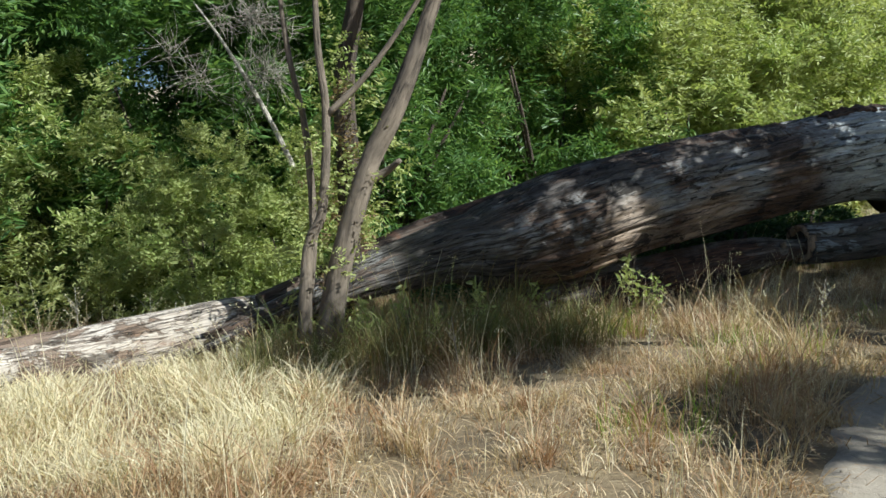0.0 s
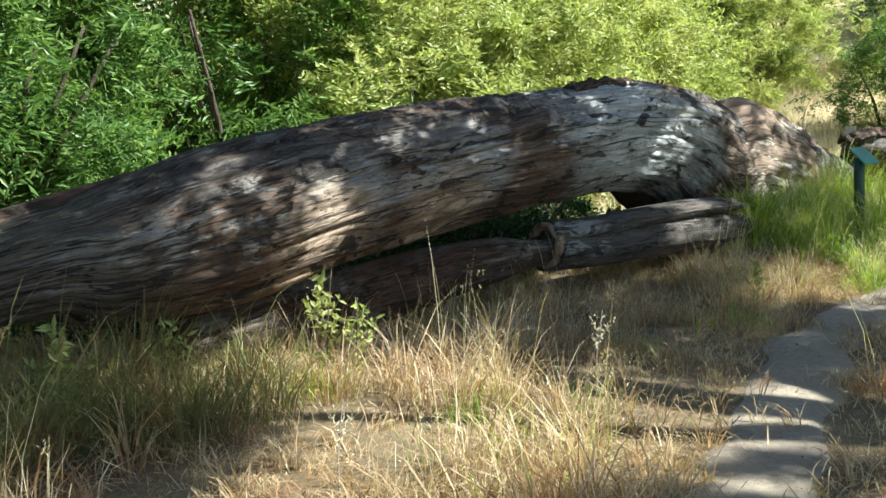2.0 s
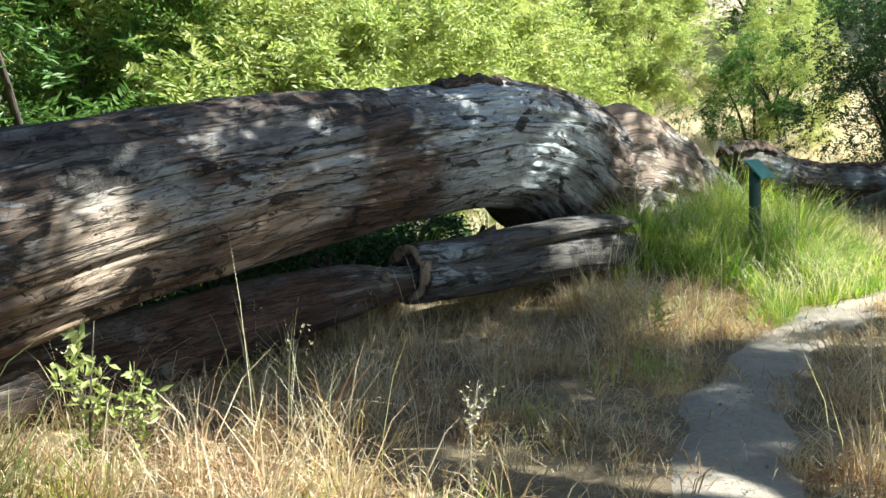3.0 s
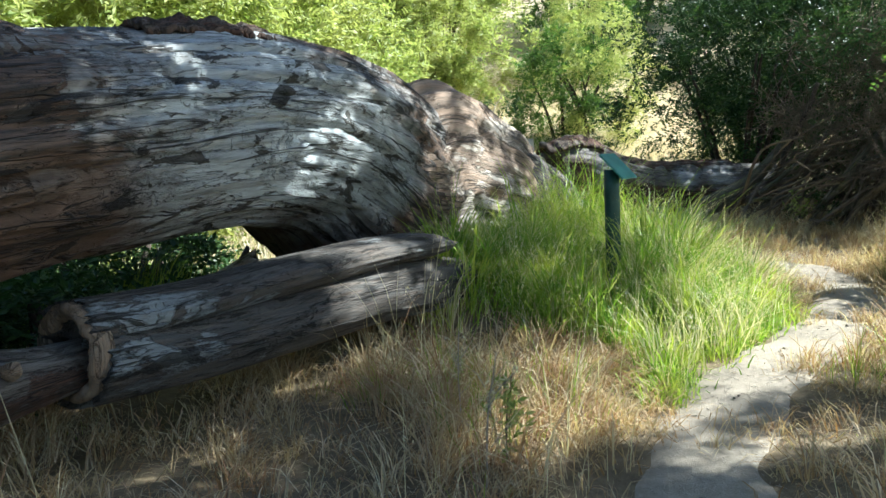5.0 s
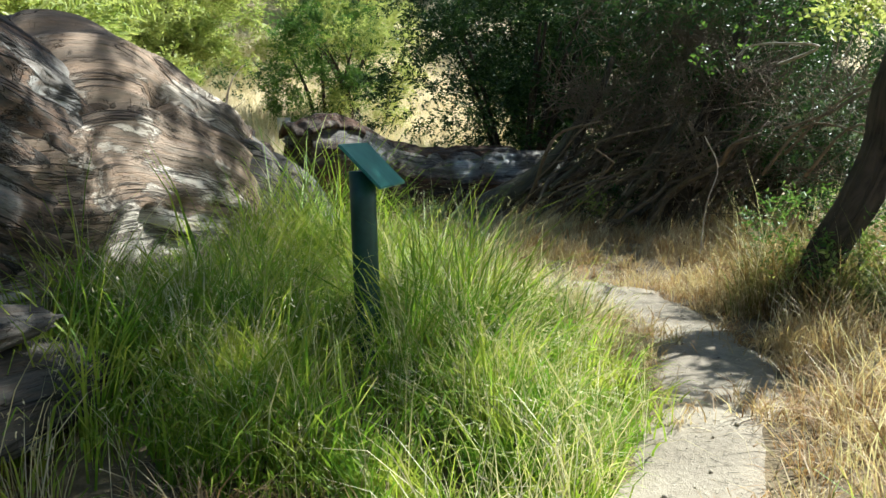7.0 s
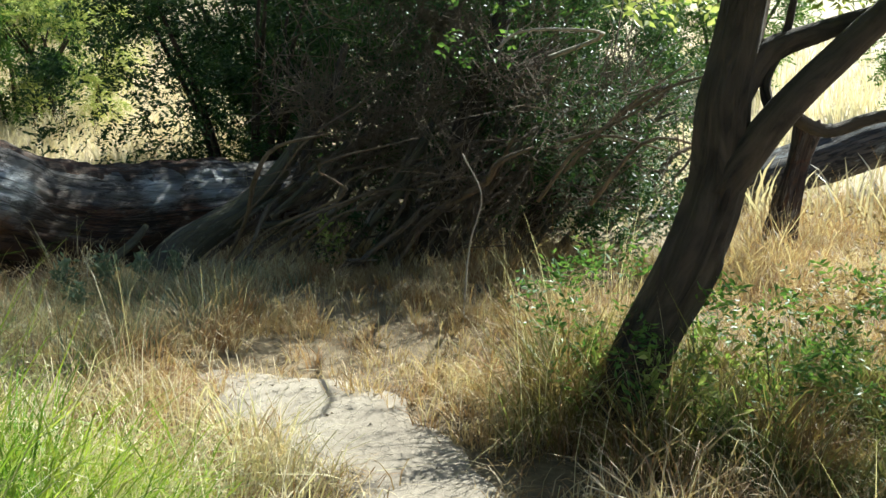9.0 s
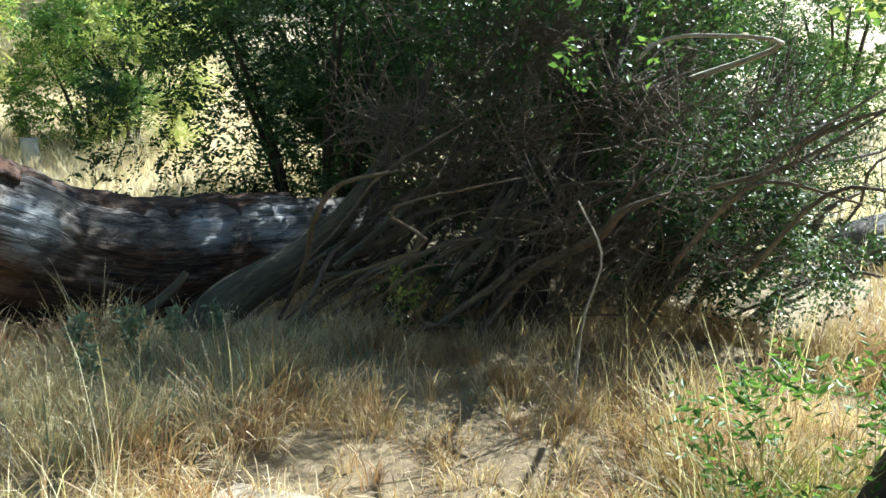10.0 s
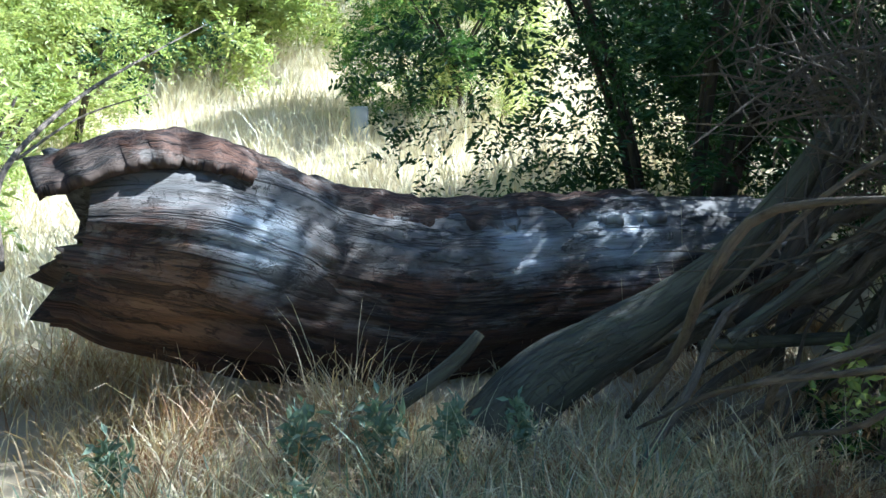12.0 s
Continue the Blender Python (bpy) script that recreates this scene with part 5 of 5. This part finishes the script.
p, k, way = scatter(26000, -4, 20, -6, 10, g, 12, 0.16, lambda x, y: y < 1.4 + 0.6 * x)
meadow("dry_grass", "sparse dry grass away from the footpath", p, k * g.uniform(0.12, 0.36, len(p)), g.uniform(0.005, 0.012, len(p)), M_DRY, 0.9, g, way=way)
p, k, way = scatter(130000, 4.6, 10.2, 8.8, 13.6, g, 30, 0.075, lush, 0.02)
meadow("green_grass", "lush tall green grass round the sign post", p, (0.25 + 0.75 * k) * tallest(p) * g.uniform(0.4, 1.0, len(p)), g.uniform(0.005, 0.012, len(p)), M_GREEN, 0.8, g, 0.3, way=way)
p, k, way = scatter(5200, 7.6, 10.2, 10.6, 13.4, g, 16, 0.06, lambda x, y: (y > 10.0 + 0.45 * (x - 7.0)) & (y < 12.4 + 0.45 * (x - 7.0)))
meadow("grass_tufts", "feathery pale oat tufts beyond the sign post", p, (0.5 + 0.5 * k) * g.uniform(0.4, 0.8, len(p)), g.uniform(0.003, 0.008, len(p)), M_STRAW, 0.8, g, 0.5, way=way)
p, k, way = scatter(6000, 5.0, 9.6, 9.6, 13.0, g, 6, 0.08, lush)
tall_h = (0.5 + 0.5 * k) * g.uniform(0.45, 0.70, len(p))
meadow("tall_straw", "pale oat stalks rising from the green grass", p, tall_h, 0.0035, M_STRAW, 0.4, g, way=way)
heads = np.repeat(p[::3] + np.c_[np.zeros(len(p[::3])), np.zeros(len(p[::3])), tall_h[::3] * 0.9], 6, 0)
tagged(leaves("seed_heads", heads + g.normal(0, 0.025, heads.shape), g.normal(0, 0.7, heads.shape) + np.array([[0, 0, 0.2]]), 0.024, 0.006, M_STRAW, None, g), "pale oat seed heads over the green grass", "grass")
p, k, way = scatter(15000, 0.5, 8.0, 4.5, 11.2, g, 14, 0.08, lambda x, y: (y > 2.6 + 0.62 * x) & (np.sin(1.9 * x + 0.6) * np.sin(1.7 * y) > 0.1) & ~lush(x, y))
meadow("green_grass", "thin green grass among dry stalks", p, k * g.uniform(0.12, 0.30, len(p)), g.uniform(0.003, 0.007, len(p)), M_GREEN, 0.6, g, way=way)
p, k, way = scatter(150000, 9, 36, 16.6, 38, g, 12, 0.25, lambda x, y: (x * 0.5 + y * 0.866 < 40) & (y > 13 + 0.32 * x))
meadow("meadow_grass", "tall sunlit straw of the meadow", p, (0.5 + 0.5 * k) * g.uniform(0.35, 0.85, len(p)), g.uniform(0.005, 0.016, len(p)), M_MEADOW, 0.7, g, 0.3, way=way)
p, k, way = scatter(14000, 2.0, 6.0, 12.2, 14.0, g, 14, 0.1)
meadow("green_grass", "green grass seen under the great trunk", p, k * g.uniform(0.15, 0.40, len(p)), g.uniform(0.005, 0.010, len(p)), M_GREEN, 0.5, g, way=way)
p, k, way = scatter(9000, 9.6, 13.0, 14.9, 17.6, g, 14, 0.1)
meadow("dry_grass", "pale dry grass round the brown trunk's broken end", p, (0.5 + 0.5 * k) * g.uniform(0.2, 0.5, len(p)), g.uniform(0.004, 0.010, len(p)), M_DRY, 0.9, g, 0.4, way=way)
p, k, way = scatter(22000, -8, 12, 12.5, 20, g, 10, 0.2, lambda x, y: y > 12.5 + 0.35 * x)
meadow("meadow_grass", "dry grass behind the great trunk", p, (0.5 + 0.5 * k) * g.uniform(0.25, 0.7, len(p)), g.uniform(0.006, 0.016, len(p)), M_MEADOW, 0.45, g, way=way)
p, k, way = scatter(24000, 17, 60, -8, 22, g, 10, 0.35)
meadow("meadow_grass", "far pale meadow past the leaning tree", p, g.uniform(0.4, 0.9, len(p)), g.uniform(0.02, 0.05, len(p)), M_MEADOW, 0.4, g, way=way)
p, k, way = scatter(34000, 12.5, 20, 6.5, 13, g, 14, 0.12, lambda x, y: (y < 10.8) & (x > 13.8))
meadow("dry_grass", "taller dry grass past the leaning tree", p, (0.4 + 0.6 * k) * g.uniform(0.2, 0.6, len(p)), g.uniform(0.004, 0.010, len(p)), M_DRY, 0.8, g, 0.3, way=way)
c = trail_fine[g.integers(20, 236, 2600)]
p = c[:, :2] + g.normal(0, 0.22, (2600, 2))
p = np.c_[p, gz(p[:, 0], p[:, 1]) + 0.028]
tagged(twigs("straw_litter", p, np.c_[g.normal(0, 1, (2600, 2)), g.normal(0, 0.06, 2600)], g.uniform(0.012, 0.05, 2600), g.uniform(0.0008, 0.0018, 2600), M_PALETWIG, None, g, 0.1), "bits of straw and twig on the footpath", "litter")
pebble = bmesh.new()
bmesh.ops.create_icosphere(pebble, subdivisions=1, radius=1)
stone_co = np.array([v.co for v in pebble.verts])
stone_f = np.array([[v.index for v in f.verts] for f in pebble.faces])
pebble.free()
c = trail_fine[g.integers(20, 236, 120)]
p = c[:, :2] + g.normal(0, 0.2, (120, 2))
size = g.uniform(0.003, 0.011, (120, 1, 1)) * g.uniform(0.6, 1.3, (120, 1, 3))
co = (np.c_[p, gz(p[:, 0], p[:, 1]) + 0.026][:, None] + stone_co[None] * size).reshape(-1, 3)
f = (stone_f[None] + (np.arange(120) * len(stone_co))[:, None, None]).reshape(-1, 3)
tagged(link_mesh("pebbles", co, f, M_PATH), "small loose pebbles on the footpath", "pebbles", kind="stuff")
